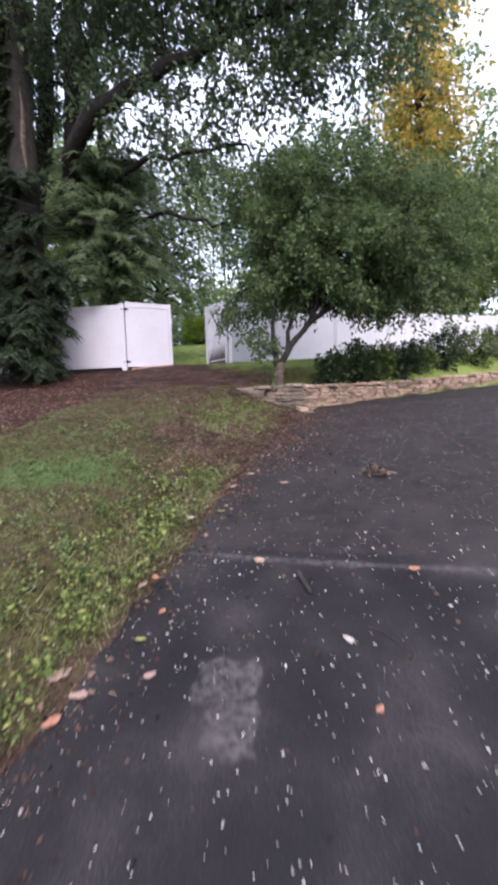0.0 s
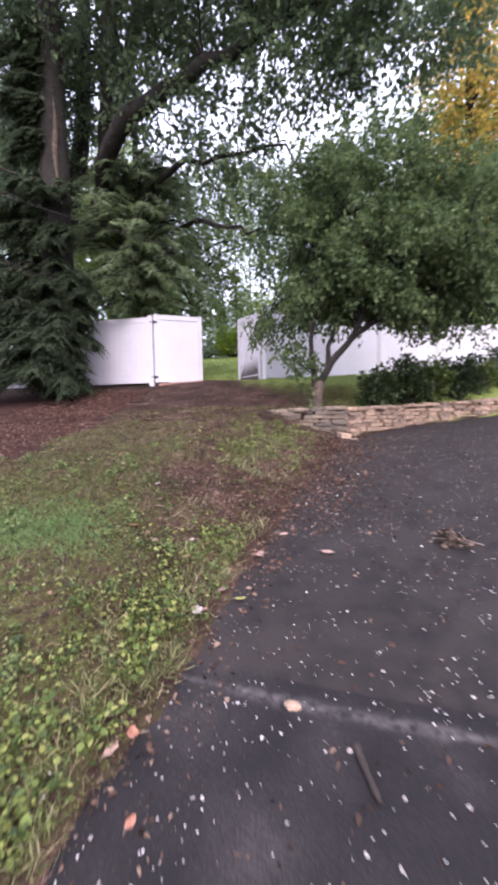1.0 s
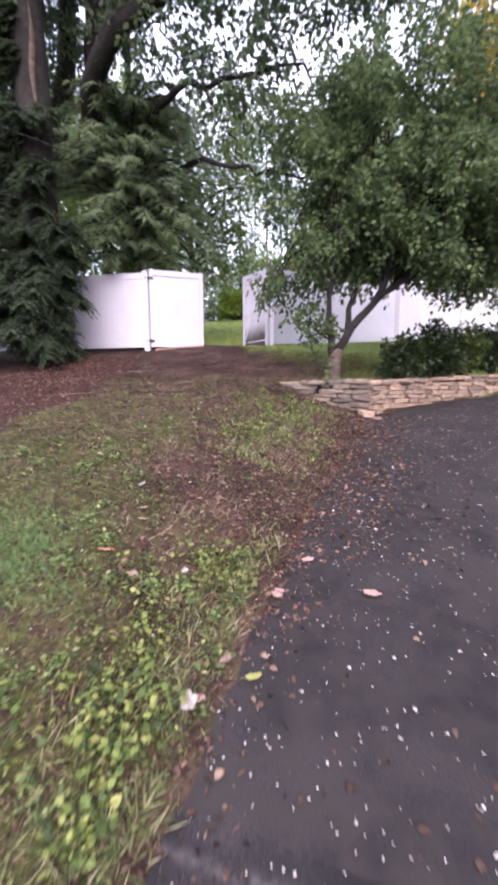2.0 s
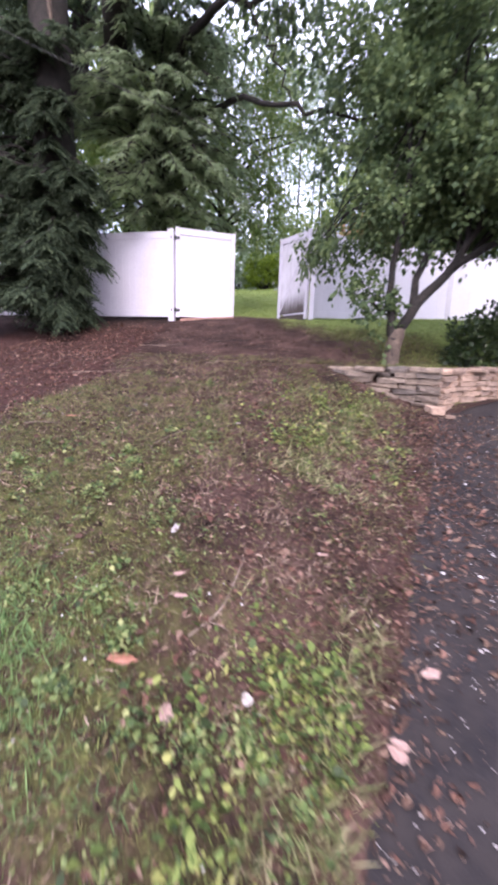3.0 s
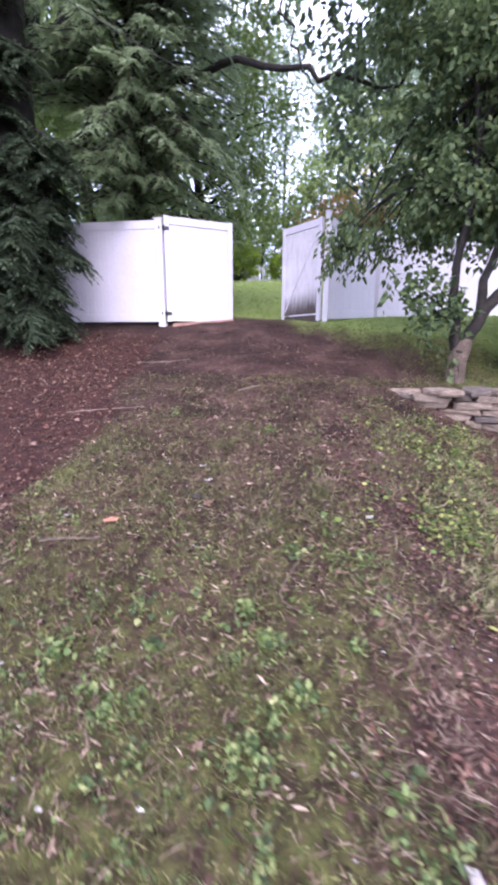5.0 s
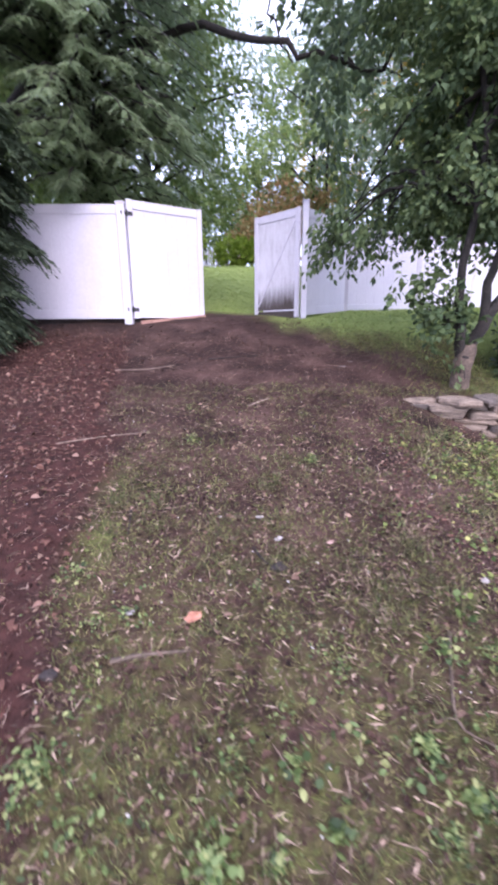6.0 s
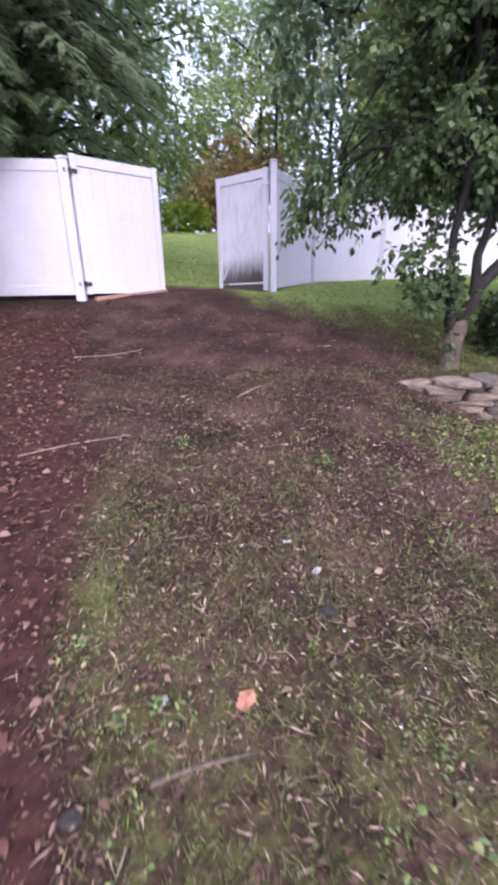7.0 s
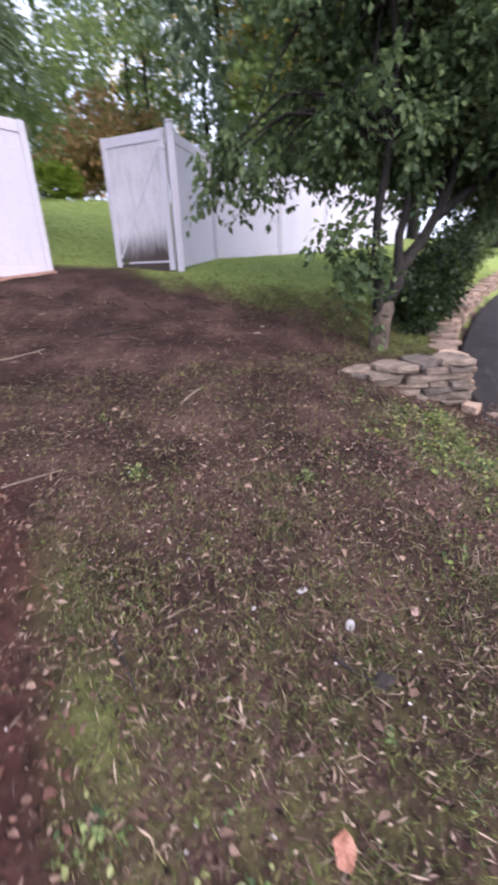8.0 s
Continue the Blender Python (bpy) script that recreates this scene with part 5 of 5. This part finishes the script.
    V, F = blades(P, np.stack([np.cos(ang), np.sin(ang), rng.normal(0.0, 0.12, n)], -1), np.tile((0, 0, 1.0), (n, 1)) + 0.5 * rng.standard_normal((n, 3)), L, rng.uniform(0.0015, 0.0038, n), 0.8)
    tagged(quick("twigs", V, F, L_TWIG), "bits of dark and pale twig on the bare soil", "twigs", kind="stuff")

    # taller leafy growth along the drive's edge
    y = np.concatenate([rng.uniform(1.6, 4.7, 480), rng.uniform(6.0, 8.3, 260)])
    x = np.interp(y, EDGE_Y, EDGE_X) - np.concatenate([np.abs(rng.normal(0.08, 0.25, 480)) + 0.10, np.abs(rng.normal(0.95, 0.36, 260))])
    k = blotch(x, y, 2.9, 3) > 0.42
    x, y = x[k], y[k]
    per = 16
    n = len(x) * per
    ang = rng.uniform(0, 2 * np.pi, n)
    X, Y = np.repeat(x, per) + rng.normal(0, 0.035, n), np.repeat(y, per) + rng.normal(0, 0.035, n)
    P = np.stack([X, Y, on_top(X, Y) + 0.005 + 0.12 * rng.uniform(0, 1, n) ** 1.5], -1)
    A = np.stack([np.cos(ang), np.sin(ang), rng.normal(0.1, 0.4, n)], -1)
    L = 0.012 + 0.030 * rng.uniform(0, 1, n) ** 2
    V, F = round_leaves(rng, P, A, np.array([0, 0, 1.0]) + 0.5 * rng.standard_normal((n, 3)), L, L * rng.uniform(0.22, 0.42, n))
    tagged(quick("weeds", V, F, L_EDGE), "leafy yellow-green weeds along the drive's edge", "weeds", kind="stuff")

    y = rng.uniform(1.5, 4.9, 520)
    x = np.interp(y, EDGE_Y, EDGE_X) - np.abs(rng.normal(0.05, 0.22, 520)) - 0.06
    k = blotch(x, y, 3.1, 5) > 0.42
    tufts("grass", "straggling grass among the weeds along the drive's edge", rng, x[k], y[k], 9, 0.085, L_TUFT, 0.8, 0.03, 0.03)
    # fallen leaves: thick along the drive's edge and in the mulch, thin elsewhere
    def litter(x, y):
        d = past_edge(x, y)
        band = np.exp(-((d - 0.45) / 0.55) ** 2) * step(3.6, 5.2, y) * (y < 8.6)
        edge = np.exp(-((d + 0.04) / 0.17) ** 2) * 1.2
        mulch = 0.5 * step(0, 0.6, mulch_side(x, y)) * step(7.0, 8.4, y)
        bare = 0.42 * (d > 0) * step(5.2, 6.4, y) * (1 - step(8.2, 9.2, y)) * (mulch_side(x, y) < 0.1)
        off = (d < -0.05) * np.exp(np.clip(d, -3, 0) / 0.35) * np.where(y > 4.8, 3.0, 0.45)
        return np.clip(0.13 + 1.0 * band + edge + 0.9 * mulch + bare - 0.06 * (d < 0) + off, 0, 1) * (0.4 + 0.6 * blotch(x, y, 1.7, 9)) * np.where(d < -0.05, np.where(y > 4.8, 0.9, np.where(d > -0.3, 0.5, 0.14)), 1)
    x, y = scatter(rng, 110000, -5.5, 3.5, 0.3, 11.5, lambda x, y: litter(x, y) * ((past_edge(x, y) > -2.5) & ((y < 8.5) | (x < 0.2))))
    n = len(x)
    ang = rng.uniform(0, 2 * np.pi, n)
    P = np.stack([x, y, on_top(x, y) + rng.uniform(0.002, 0.012, n)], -1)
    A = np.stack([np.cos(ang), np.sin(ang), rng.normal(0, 0.22, n)], -1)
    L = 0.009 + 0.040 * rng.uniform(0, 1, n) ** 2.3
    V, F = round_leaves(rng, P, A, np.array([0, 0, 1.0]) + 0.6 * rng.standard_normal((n, 3)), L, L * rng.uniform(0.1, 0.34, n), 1.0)
    tagged(quick("fallen_leaves", V, F, L_DEAD), "brown and pinkish fallen leaves on soil and asphalt", "leaves", kind="stuff")
    x, y = scatter(rng, 70000, -5.2, 2.6, 3.4, 11.4, lambda x, y: np.maximum(litter_band(x, y), 0.4 * bark_mulch(x, y) * step(0.35, 0.7, blotch(x, y, 1.5, 3))) * (0.35 + 0.65 * blotch(x, y, 3.1, 2)))
    n = len(x)
    ang = rng.uniform(0, 2 * np.pi, n)
    P = np.stack([x, y, on_top(x, y) + rng.uniform(0.002, 0.014, n)], -1)
    A = np.stack([np.cos(ang), np.sin(ang), rng.normal(0, 0.3, n)], -1)
    L = 0.011 + 0.036 * rng.uniform(0, 1, n) ** 2.4
    V, F = round_leaves(rng, P, A, np.array([0, 0, 1.0]) + 0.6 * rng.standard_normal((n, 3)), L, L * rng.uniform(0.12, 0.36, n), 1.0)
    tagged(quick("fallen_leaves", V, F, L_RED), "red-brown leaf litter along the drive's edge", "leaves", kind="stuff")
    x, y = scatter(rng, 6000, -5.2, -1.6, 5.6, 11.2, lambda x, y: bark_mulch(x, y) * (0.25 + 0.75 * blotch(x, y, 2.6, 5)))
    n = len(x)
    ang = rng.uniform(0, 2 * np.pi, n)
    P = np.stack([x, y, on_top(x, y) + rng.uniform(0.004, 0.02, n)], -1)
    L = 0.02 + 0.045 * rng.uniform(0, 1, n) ** 2.5
    V, F = round_leaves(rng, P, np.stack([np.cos(ang), np.sin(ang), rng.normal(0, 0.3, n)], -1), np.array([0, 0, 1.0]) + 0.5 * rng.standard_normal((n, 3)), L, L * rng.uniform(0.15, 0.4, n), 1.0)
    tagged(quick("fallen_leaves", V, F, L_RED), "larger red-brown leaves on the mulch", "leaves", kind="stuff")
    # dry straw, stalks and twigs
    x, y = scatter(rng, 110000, -5.0, 1.9, 1.5, 11.0, lambda x, y: (0.35 + 0.65 * blotch(x, y, 2.1, 4)) * (1 - 0.7 * step(0, 0.3, mulch_side(x, y)) * (y > 5)) * (past_edge(x, y) > 0.0) * ((y < 8.6) | (x < 0.3)))
    n = len(x)
    ang = rng.uniform(0, 2 * np.pi, n)
    P = np.stack([x, y, on_top(x, y) + rng.uniform(0.001, 0.012, n)], -1)
    A = np.stack([np.cos(ang), np.sin(ang), rng.normal(0.08, 0.2, n)], -1)
    L = 0.012 + 0.085 * rng.uniform(0, 1, n) ** 3
    V, F = blades(P, A, np.tile((0, 0, 1.0), (n, 1)) + 0.3 * rng.standard_normal((n, 3)), L, rng.uniform(0.0008, 0.0026, n), 0.3)
    tagged(quick("straw", V, F, L_STRAW), "dry straw, stalks and bits of twig on the soil", "straw", kind="stuff")
    x, y = scatter(rng, 9000, -2.3, 1.0, 4.9, 8.6, lambda x, y: (0.2 + 0.8 * blotch(x, y, 3.7, 3)) * (past_edge(x, y) > 0.2) * (mulch_side(x, y) < 0.05) * (1 - 0.5 * step(7.6, 8.5, y)))
    n = len(x)
    ang = rng.uniform(0, 2 * np.pi, n)
    P = np.stack([x, y, on_top(x, y) + rng.uniform(0.006, 0.022, n)], -1)
    L = 0.014 + 0.045 * rng.uniform(0, 1, n) ** 2
    V, F = blades(P, np.stack([np.cos(ang), np.sin(ang), rng.normal(0.1, 0.3, n)], -1), np.tile((0, 0, 1.0), (n, 1)) + 0.6 * rng.standard_normal((n, 3)), L, rng.uniform(0.002, 0.0055, n), 0.6)
    tagged(quick("straw", V, F, L_STRAW), "pale chips of dry stalk and leaf among thin grass", "straw", kind="stuff")
    # crumbs of soil, bark and broken leaves
    x, y = scatter(rng, 140000, -5.5, 3.0, 0.5, 12.0, lambda x, y: (0.3 + 0.7 * blotch(x, y, 1.9, 8)) * (1 - 0.6 * bark_mulch(x, y)) * np.where(past_edge(x, y) > 0, 1.0, np.where(y > 4.8, 1.0, 0.7) * np.exp(np.clip(past_edge(x, y), -3, 0) / np.where(y > 4.8, 0.42, 0.22)) + 0.05) * ((y < 8.6) | (x < 0.6)) * (1 - 0.6 * step(8.8, 9.6, y)))
    n = len(x)
    P = np.stack([x, y, on_top(x, y) + rng.uniform(-0.002, 0.010, n)], -1)
    A = rng.standard_normal((n, 3)) * (1, 1, 0.35)
    L = 0.008 + 0.026 * rng.uniform(0, 1, n) ** 2
    V, F = blades(P, A, np.array([0, 0, 1.0]) + 0.7 * rng.standard_normal((n, 3)), L, L * rng.uniform(0.15, 0.5, n), 0.4)
    tagged(quick("mulch", V, F, L_CHIP), "dark crumbs of soil, bark and broken leaves", "mulch", kind="stuff")
    # pale specks and petals
    x, y = scatter(rng, 52000, -3.5, 6.0, -1.0, 10.0, lambda x, y: np.where(past_edge(x, y) < 0, 0.5 * (0.35 + 0.65 * blotch(x, y, 1.2, 6)) * ((y < 8.4) | (past_edge(x, y) < -0.5)), 0.07 * (y < 8.8)))
    n = len(x)
    ang = rng.uniform(0, 2 * np.pi, n)
    P = np.stack([x, y, on_top(x, y) + rng.uniform(0.001, 0.006, n)], -1)
    A = np.stack([np.cos(ang), np.sin(ang), rng.normal(0, 0.15, n)], -1)
    L = rng.uniform(0.004, 0.013, n) * np.where(rng.uniform(0, 1, n) < 0.1, 1.9, 1)
    V, F = round_leaves(rng, P, A, np.array([0, 0, 1.0]) + 0.2 * rng.standard_normal((n, 3)), L, L * rng.uniform(0.25, 0.5, n), 0.4)
    tagged(quick("petals", V, F, L_PALE), "pale petals and specks strewn over drive and lawn", "petals", kind="stuff")
    # darker blades outside the sunlit mask: the tree's shade put into colour
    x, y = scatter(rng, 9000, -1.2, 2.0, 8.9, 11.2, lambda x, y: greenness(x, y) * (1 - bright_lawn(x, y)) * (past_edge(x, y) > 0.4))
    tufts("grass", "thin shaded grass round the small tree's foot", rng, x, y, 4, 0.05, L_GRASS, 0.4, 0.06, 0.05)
    # brighter lawn beside the small tree and beyond the gateway, sunlit tone in its colour
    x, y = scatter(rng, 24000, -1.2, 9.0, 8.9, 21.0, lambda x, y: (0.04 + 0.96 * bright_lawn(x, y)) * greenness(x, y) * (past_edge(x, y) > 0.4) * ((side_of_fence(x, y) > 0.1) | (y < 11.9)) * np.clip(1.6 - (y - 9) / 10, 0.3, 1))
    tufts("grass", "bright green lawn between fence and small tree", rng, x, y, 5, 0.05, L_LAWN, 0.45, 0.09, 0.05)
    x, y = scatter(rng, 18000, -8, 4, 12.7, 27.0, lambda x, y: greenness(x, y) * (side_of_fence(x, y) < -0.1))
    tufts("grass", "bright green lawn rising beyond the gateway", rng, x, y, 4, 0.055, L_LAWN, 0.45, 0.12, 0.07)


build_growth()


# ---- single things lying about ----
def lobed_leaf(at, size, yaw, mat, label, lobes=5, curl=0.25, seed=0):
    """A single larger fallen leaf with a lobed outline and a stalk."""
    rng = np.random.default_rng(seed)
    x, y = at
    z = float(on_top(np.array(x), np.array(y))) + 0.02
    root = thing("fallen_leaf", label, "leaf", (x, y, z), "larger fallen leaves")
    root.rotation_euler = (rng.normal(0, 0.06), rng.normal(0, 0.06), yaw)
    bm = bmesh.new()
    n = 28
    ring = []
    for k in range(n):
        a = 2 * math.pi * k / n
        r = 0.5 * (1 + 0.10 * math.cos(lobes * a)) * (1 + rng.normal(0, 0.04))
        px, py = r * math.cos(a), 0.62 * r * math.sin(a)
        ring.append(bm.verts.new((px * size, py * size, curl * size * (py * py * 1.6 + 0.3 * px * px) + rng.normal(0, 0.02) * size)))
    mid = bm.verts.new((0.05 * size, 0, 0.0))
    for k in range(n):
        bm.faces.new((ring[k], ring[(k + 1) % n], mid))
    top = part("blade", bm, mat, root)
    V, F = tube(spline([(-0.42 * size, 0, 0.003), (-0.62 * size, 0.04 * size, 0.004), (-0.85 * size, 0.1 * size, 0.0)], 6), np.linspace(0.0016, 0.001, 6), 5)
    quick("stalk", V, F, M_WOOD, root)


def stick(pts, r, mat, label, seed=0, name="stick", forks=1):
    rng = np.random.default_rng(seed)
    P = np.array([(x, y, float(on_top(np.array(x), np.array(y))) + r * 0.9) for x, y in pts])
    root = thing(name, label, "stick", tuple(P[0]), "sticks on the ground")
    b = Bag()
    Q = spline(P - P[0], 12)
    b.add(*tube(Q, np.linspace(r, r * 0.5, 12) * (1 + 0.1 * rng.standard_normal(12)), 6))
    for k in range(forks):
        i = rng.integers(3, 9)
        e = Q[i] + np.array([rng.normal(0, 0.06), rng.normal(0, 0.06), 0.01])
        b.add(*tube(spline([Q[i], (Q[i] + e) / 2 + (0.01, 0, 0.004), e], 5), np.linspace(r * 0.5, r * 0.2, 5), 5))
    b.make("wood", mat, root, True)


def scrap(at, l, w, yaw, mat, label, name="paper_scrap", cat="scrap", seed=0):
    """A crumpled flat scrap."""
    rng = np.random.default_rng(seed)
    x, y = at
    root = thing(name, label, cat, (x, y, float(on_top(np.array(x), np.array(y))) + 0.01))
    root.rotation_euler = (0, 0, yaw)
    bm = bmesh.new()
    g = [[bm.verts.new(((i / 6 - 0.5) * l * (1 + rng.normal(0, 0.03)), (j / 3 - 0.5) * w * (0.5 + math.sin(math.pi * (i + 0.6) / 7.2) * 0.6), rng.uniform(0, 0.06) * w + 0.25 * w * (i / 6 - 0.5) ** 2)) for j in range(4)] for i in range(7)]
    for i in range(6):
        for j in range(3):
            bm.faces.new((g[i][j], g[i + 1][j], g[i + 1][j + 1], g[i][j + 1]))
    ob = part("sheet", bm, mat, root)
    sm = ob.modifiers.new("thickness", "SOLIDIFY")
    sm.thickness = 0.0012


def pebble(at, r, mat, label, seed=0, cat="stone", name="loose_stone"):
    rng = np.random.default_rng(seed)
    x, y = at
    root = thing(name, label, cat, (x, y, float(on_top(np.array(x), np.array(y))) + r * 0.3))
    bm = bmesh.new()
    bmesh.ops.create_icosphere(bm, subdivisions=2, radius=r)
    for v in bm.verts:
        v.co = Vector((v.co.x * 1.25, v.co.y * 0.95, v.co.z * 0.6)) * (1 + rng.normal(0, 0.16))
    part("body", bm, mat, root)


def build_litter():
    rng = np.random.default_rng(90)
    M_RUST = surface("rust-brown leaf", [(0.20, 0.08, 0.05), (0.34, 0.15, 0.10), (0.45, 0.24, 0.17)], 25, 120, 0.8, 0.3)
    M_PINK = surface("pinkish dry leaf", [(0.20, 0.125, 0.105), (0.32, 0.205, 0.175), (0.42, 0.29, 0.25)], 25, 120, 0.8, 0.3)
    M_BEIGE = surface("pale dry leaf", [(0.24, 0.21, 0.18), (0.36, 0.32, 0.29), (0.46, 0.42, 0.39)], 25, 120, 0.8, 0.3)
    M_YELLOW = surface("yellow leaf", [(0.20, 0.20, 0.06), (0.32, 0.31, 0.10)], 25, 120, 0.7, 0.3)
    M_DARK = surface("dark rotten wood", [(0.015, 0.012, 0.012), (0.04, 0.03, 0.027)], 25, 120, 0.9, 0.5)
    for x, y, s, yaw, m, lb in ((-1.59, 6.06, 0.085, 1.0, M_RUST, "rust-brown curled leaf on the thin grass"), (-0.15, 4.38, 0.10, 0.2, M_RUST, "rust-brown leaf among weeds"), (0.05, 4.30, 0.07, 2.0, M_PINK, "pinkish dry leaf at the drive's edge"),
                               (-0.10, 4.75, 0.055, 1.2, M_PINK, "pinkish dry leaf on the brown soil"), (-0.06, 4.66, 0.055, 0.3, M_PINK, "pinkish dry leaf on the brown soil"), (0.90, 4.79, 0.075, 0.5, M_PINK, "pinkish dry leaf on the asphalt"),
                               (0.76, 4.48, 0.07, 2.4, M_PINK, "pinkish dry leaf on the asphalt"), (0.51, 3.83, 0.10, 1.9, M_BEIGE, "pale dry leaf at the drive's edge"), (0.73, 4.0, 0.07, 0.7, M_YELLOW, "yellow-green leaf on the asphalt"),
                               (1.60, 2.69, 0.062, 2.4, M_BEIGE, "pale lobed oak leaf lying on the asphalt"), (0.42, 3.05, 0.075, 1.5, M_PINK, "pinkish dry leaf at the drive's edge"),
                               (0.35, 2.2, 0.08, 1.2, M_RUST, "rust-brown leaf at the drive's edge"), (0.27, 4.45, 0.06, 2.1, M_BEIGE, "pale dry leaf on the brown soil"), (0.45, 5.2, 0.055, 0.4, M_PINK, "pinkish dry leaf on the brown soil"), (2.06, 3.25, 0.07, 0.4, M_RUST, "rust-brown leaf beside the sandy seam"),
                               (-1.13, 7.72, 0.05, 0.3, M_PINK, "pinkish dry leaf on the bare soil"), (-0.3, 6.3, 0.05, 1.0, M_BEIGE, "pale dry leaf on thin grass"), (0.1, 5.75, 0.035, 2.6, M_YELLOW, "yellow leaf on the brown soil"),
                               (0.68, 2.44, 0.06, 0.8, M_PINK, "pinkish dry leaf on the asphalt"), (0.40, 2.32, 0.085, 0.3, M_PINK, "pinkish dry leaf at the drive's edge"), (0.27, 2.39, 0.11, 1.1, M_PINK, "pinkish dry leaf at the drive's edge"),
                               (0.61, 2.84, 0.055, 1.6, M_RUST, "rust-brown leaf on the asphalt"), (0.56, 2.64, 0.055, 0.2, M_YELLOW, "yellow-green leaf on the asphalt"), (0.47, 3.13, 0.07, 2.2, M_RUST, "rust-brown leaf at the drive's edge"),
                               (0.54, 3.85, 0.06, 0.6, M_PINK, "pinkish dry leaf at the drive's edge"), (0.77, 4.51, 0.06, 2.8, M_PINK, "pinkish dry leaf on the asphalt"), (1.24, 4.55, 0.09, 0.0, M_PINK, "pinkish dry leaf on the asphalt"),
                               (0.60, 4.06, 0.075, 1.4, M_PINK, "pinkish dry leaf on the asphalt"), (1.68, 2.33, 0.045, 1.0, M_RUST, "rust-brown leaf on the asphalt"), (-0.96, 6.53, 0.045, 0.5, M_PINK, "pinkish dry leaf on thin grass")):
        lobed_leaf((x, y), s, yaw, m, lb, 5 if s > 0.07 else 3, 0.12, int(1000 * (x + 5) + y))
    stick([(-1.87, 5.89), (-1.75, 5.905), (-1.58, 5.925)], 0.010, M_BARK_PALE, "short weathered piece of wood on thin grass", 1, forks=0)
    stick([(-1.38, 8.52), (-1.26, 8.65), (-1.17, 8.73)], 0.009, M_WOOD, "pale forked stick on bare soil", 2)
    stick([(1.36, 3.2), (1.39, 3.12), (1.43, 3.02)], 0.018, M_DARK, "dark rotten stick on the asphalt", 3, forks=0)
    stick([(1.70, 2.79), (1.77, 2.76), (1.83, 2.68)], 0.005, M_DARK, "thin bent dark twig on the asphalt", 4)
    stick([(-2.9, 7.8), (-2.55, 7.92), (-2.2, 7.98)], 0.008, M_WOOD, "thin stick on the mulch", 5)
    stick([(-3.0, 9.7), (-2.6, 9.75), (-2.3, 9.9)], 0.008, M_WOOD, "thin stick on bare soil", 6)
    stick([(-0.60, 6.0), (-0.67, 5.83), (-0.71, 5.68), (-0.62, 5.62)], 0.006, M_BARK_PALE, "thin bent twig on the brown soil", 7)
    stick([(0.02, 4.55), (0.1, 4.7), (0.12, 4.95)], 0.005, M_WOOD, "thin bent twig on the brown soil", 8)
    stick([(-1.35, 6.5), (-1.3, 6.42), (-1.22, 6.34)], 0.007, M_DARK, "short dark stick on thin grass", 9, forks=0)
    stick([(-2.05, 6.85), (-2.02, 6.72), (-2.0, 6.6)], 0.007, M_DARK, "short dark stick on thin grass", 10, forks=0)
    stick([(-1.9, 10.1), (-1.5, 10.15), (-1.2, 10.2)], 0.008, M_DARK, "dark stick on bare soil", 12)
    scrap((-0.22, 4.98), 0.13, 0.026, 1.75, M_WHITE, "white crumpled paper scrap on the lawn", seed=1)
    scrap((-1.85, 6.09), 0.034, 0.026, 0.4, M_WHITE, "small white scrap on thin grass", seed=2)
    scrap((-0.22, 9.80), 0.10, 0.035, 0.2, M_WHITE, "white scrap on the bare soil", seed=3)
    scrap((-0.10, 9.93), 0.07, 0.03, 0.5, M_WHITE, "white scrap on the bare soil", seed=4)
    scrap((-1.22, 6.58), 0.05, 0.03, 0.9, M_WHITE, "small white scrap on thin grass", seed=5)
    scrap((-1.31, 6.79), 0.045, 0.025, 0.2, M_WHITE, "small white scrap on thin grass", seed=6)
    pebble((1.10, 3.35), 0.028, M_STONE_PEACH_LIT, "pale stone chip on the sandy seam", 1)
    pebble((-2.07, 5.84), 0.025, M_DARK, "dark shiny pebble on the soil", 2)
    pebble((-1.23, 6.37), 0.03, M_DARK, "dark clod on thin grass", 3, "clod", "clod")
    # a heap of twigs and leaves washed together on the drive
    root = thing("debris_heap", "small heap of washed-up leaves and twigs on the asphalt", "debris", (2.10, 4.78, float(drive_top(2.10, 4.78))))
    b = Bag()
    n = 190
    P = rng.normal(0, 1, (n, 3)) * (0.055, 0.07, 0)
    P[:, 2] = rng.uniform(0, 1, n) * 0.10 * np.exp(-(P[:, 0] ** 2 + P[:, 1] ** 2) / 0.008)
    L = rng.uniform(0.02, 0.06, n)
    b.add(*blades(P, rng.standard_normal((n, 3)) * (1, 1, 0.3), rng.standard_normal((n, 3)) + (0, 0, 1.0), L, L * 0.3, 0.4))
    tagged(b.make("leaf_litter", L_TWIG, root), kind="stuff")
    b = Bag()
    for k in range(9):
        p = rng.normal(0, 1, 3) * (0.05, 0.06, 0) + (0, 0, 0.02)
        d = rng.normal(0, 1, 3) * (0.06, 0.06, 0.03)
        b.add(*tube(spline([p - d, p + (0.01, 0, 0.01), p + d], 5), np.linspace(0.004, 0.002, 5), 5))
    tagged(b.make("twig_tangle", M_WOOD, root), kind="stuff")


build_litter()
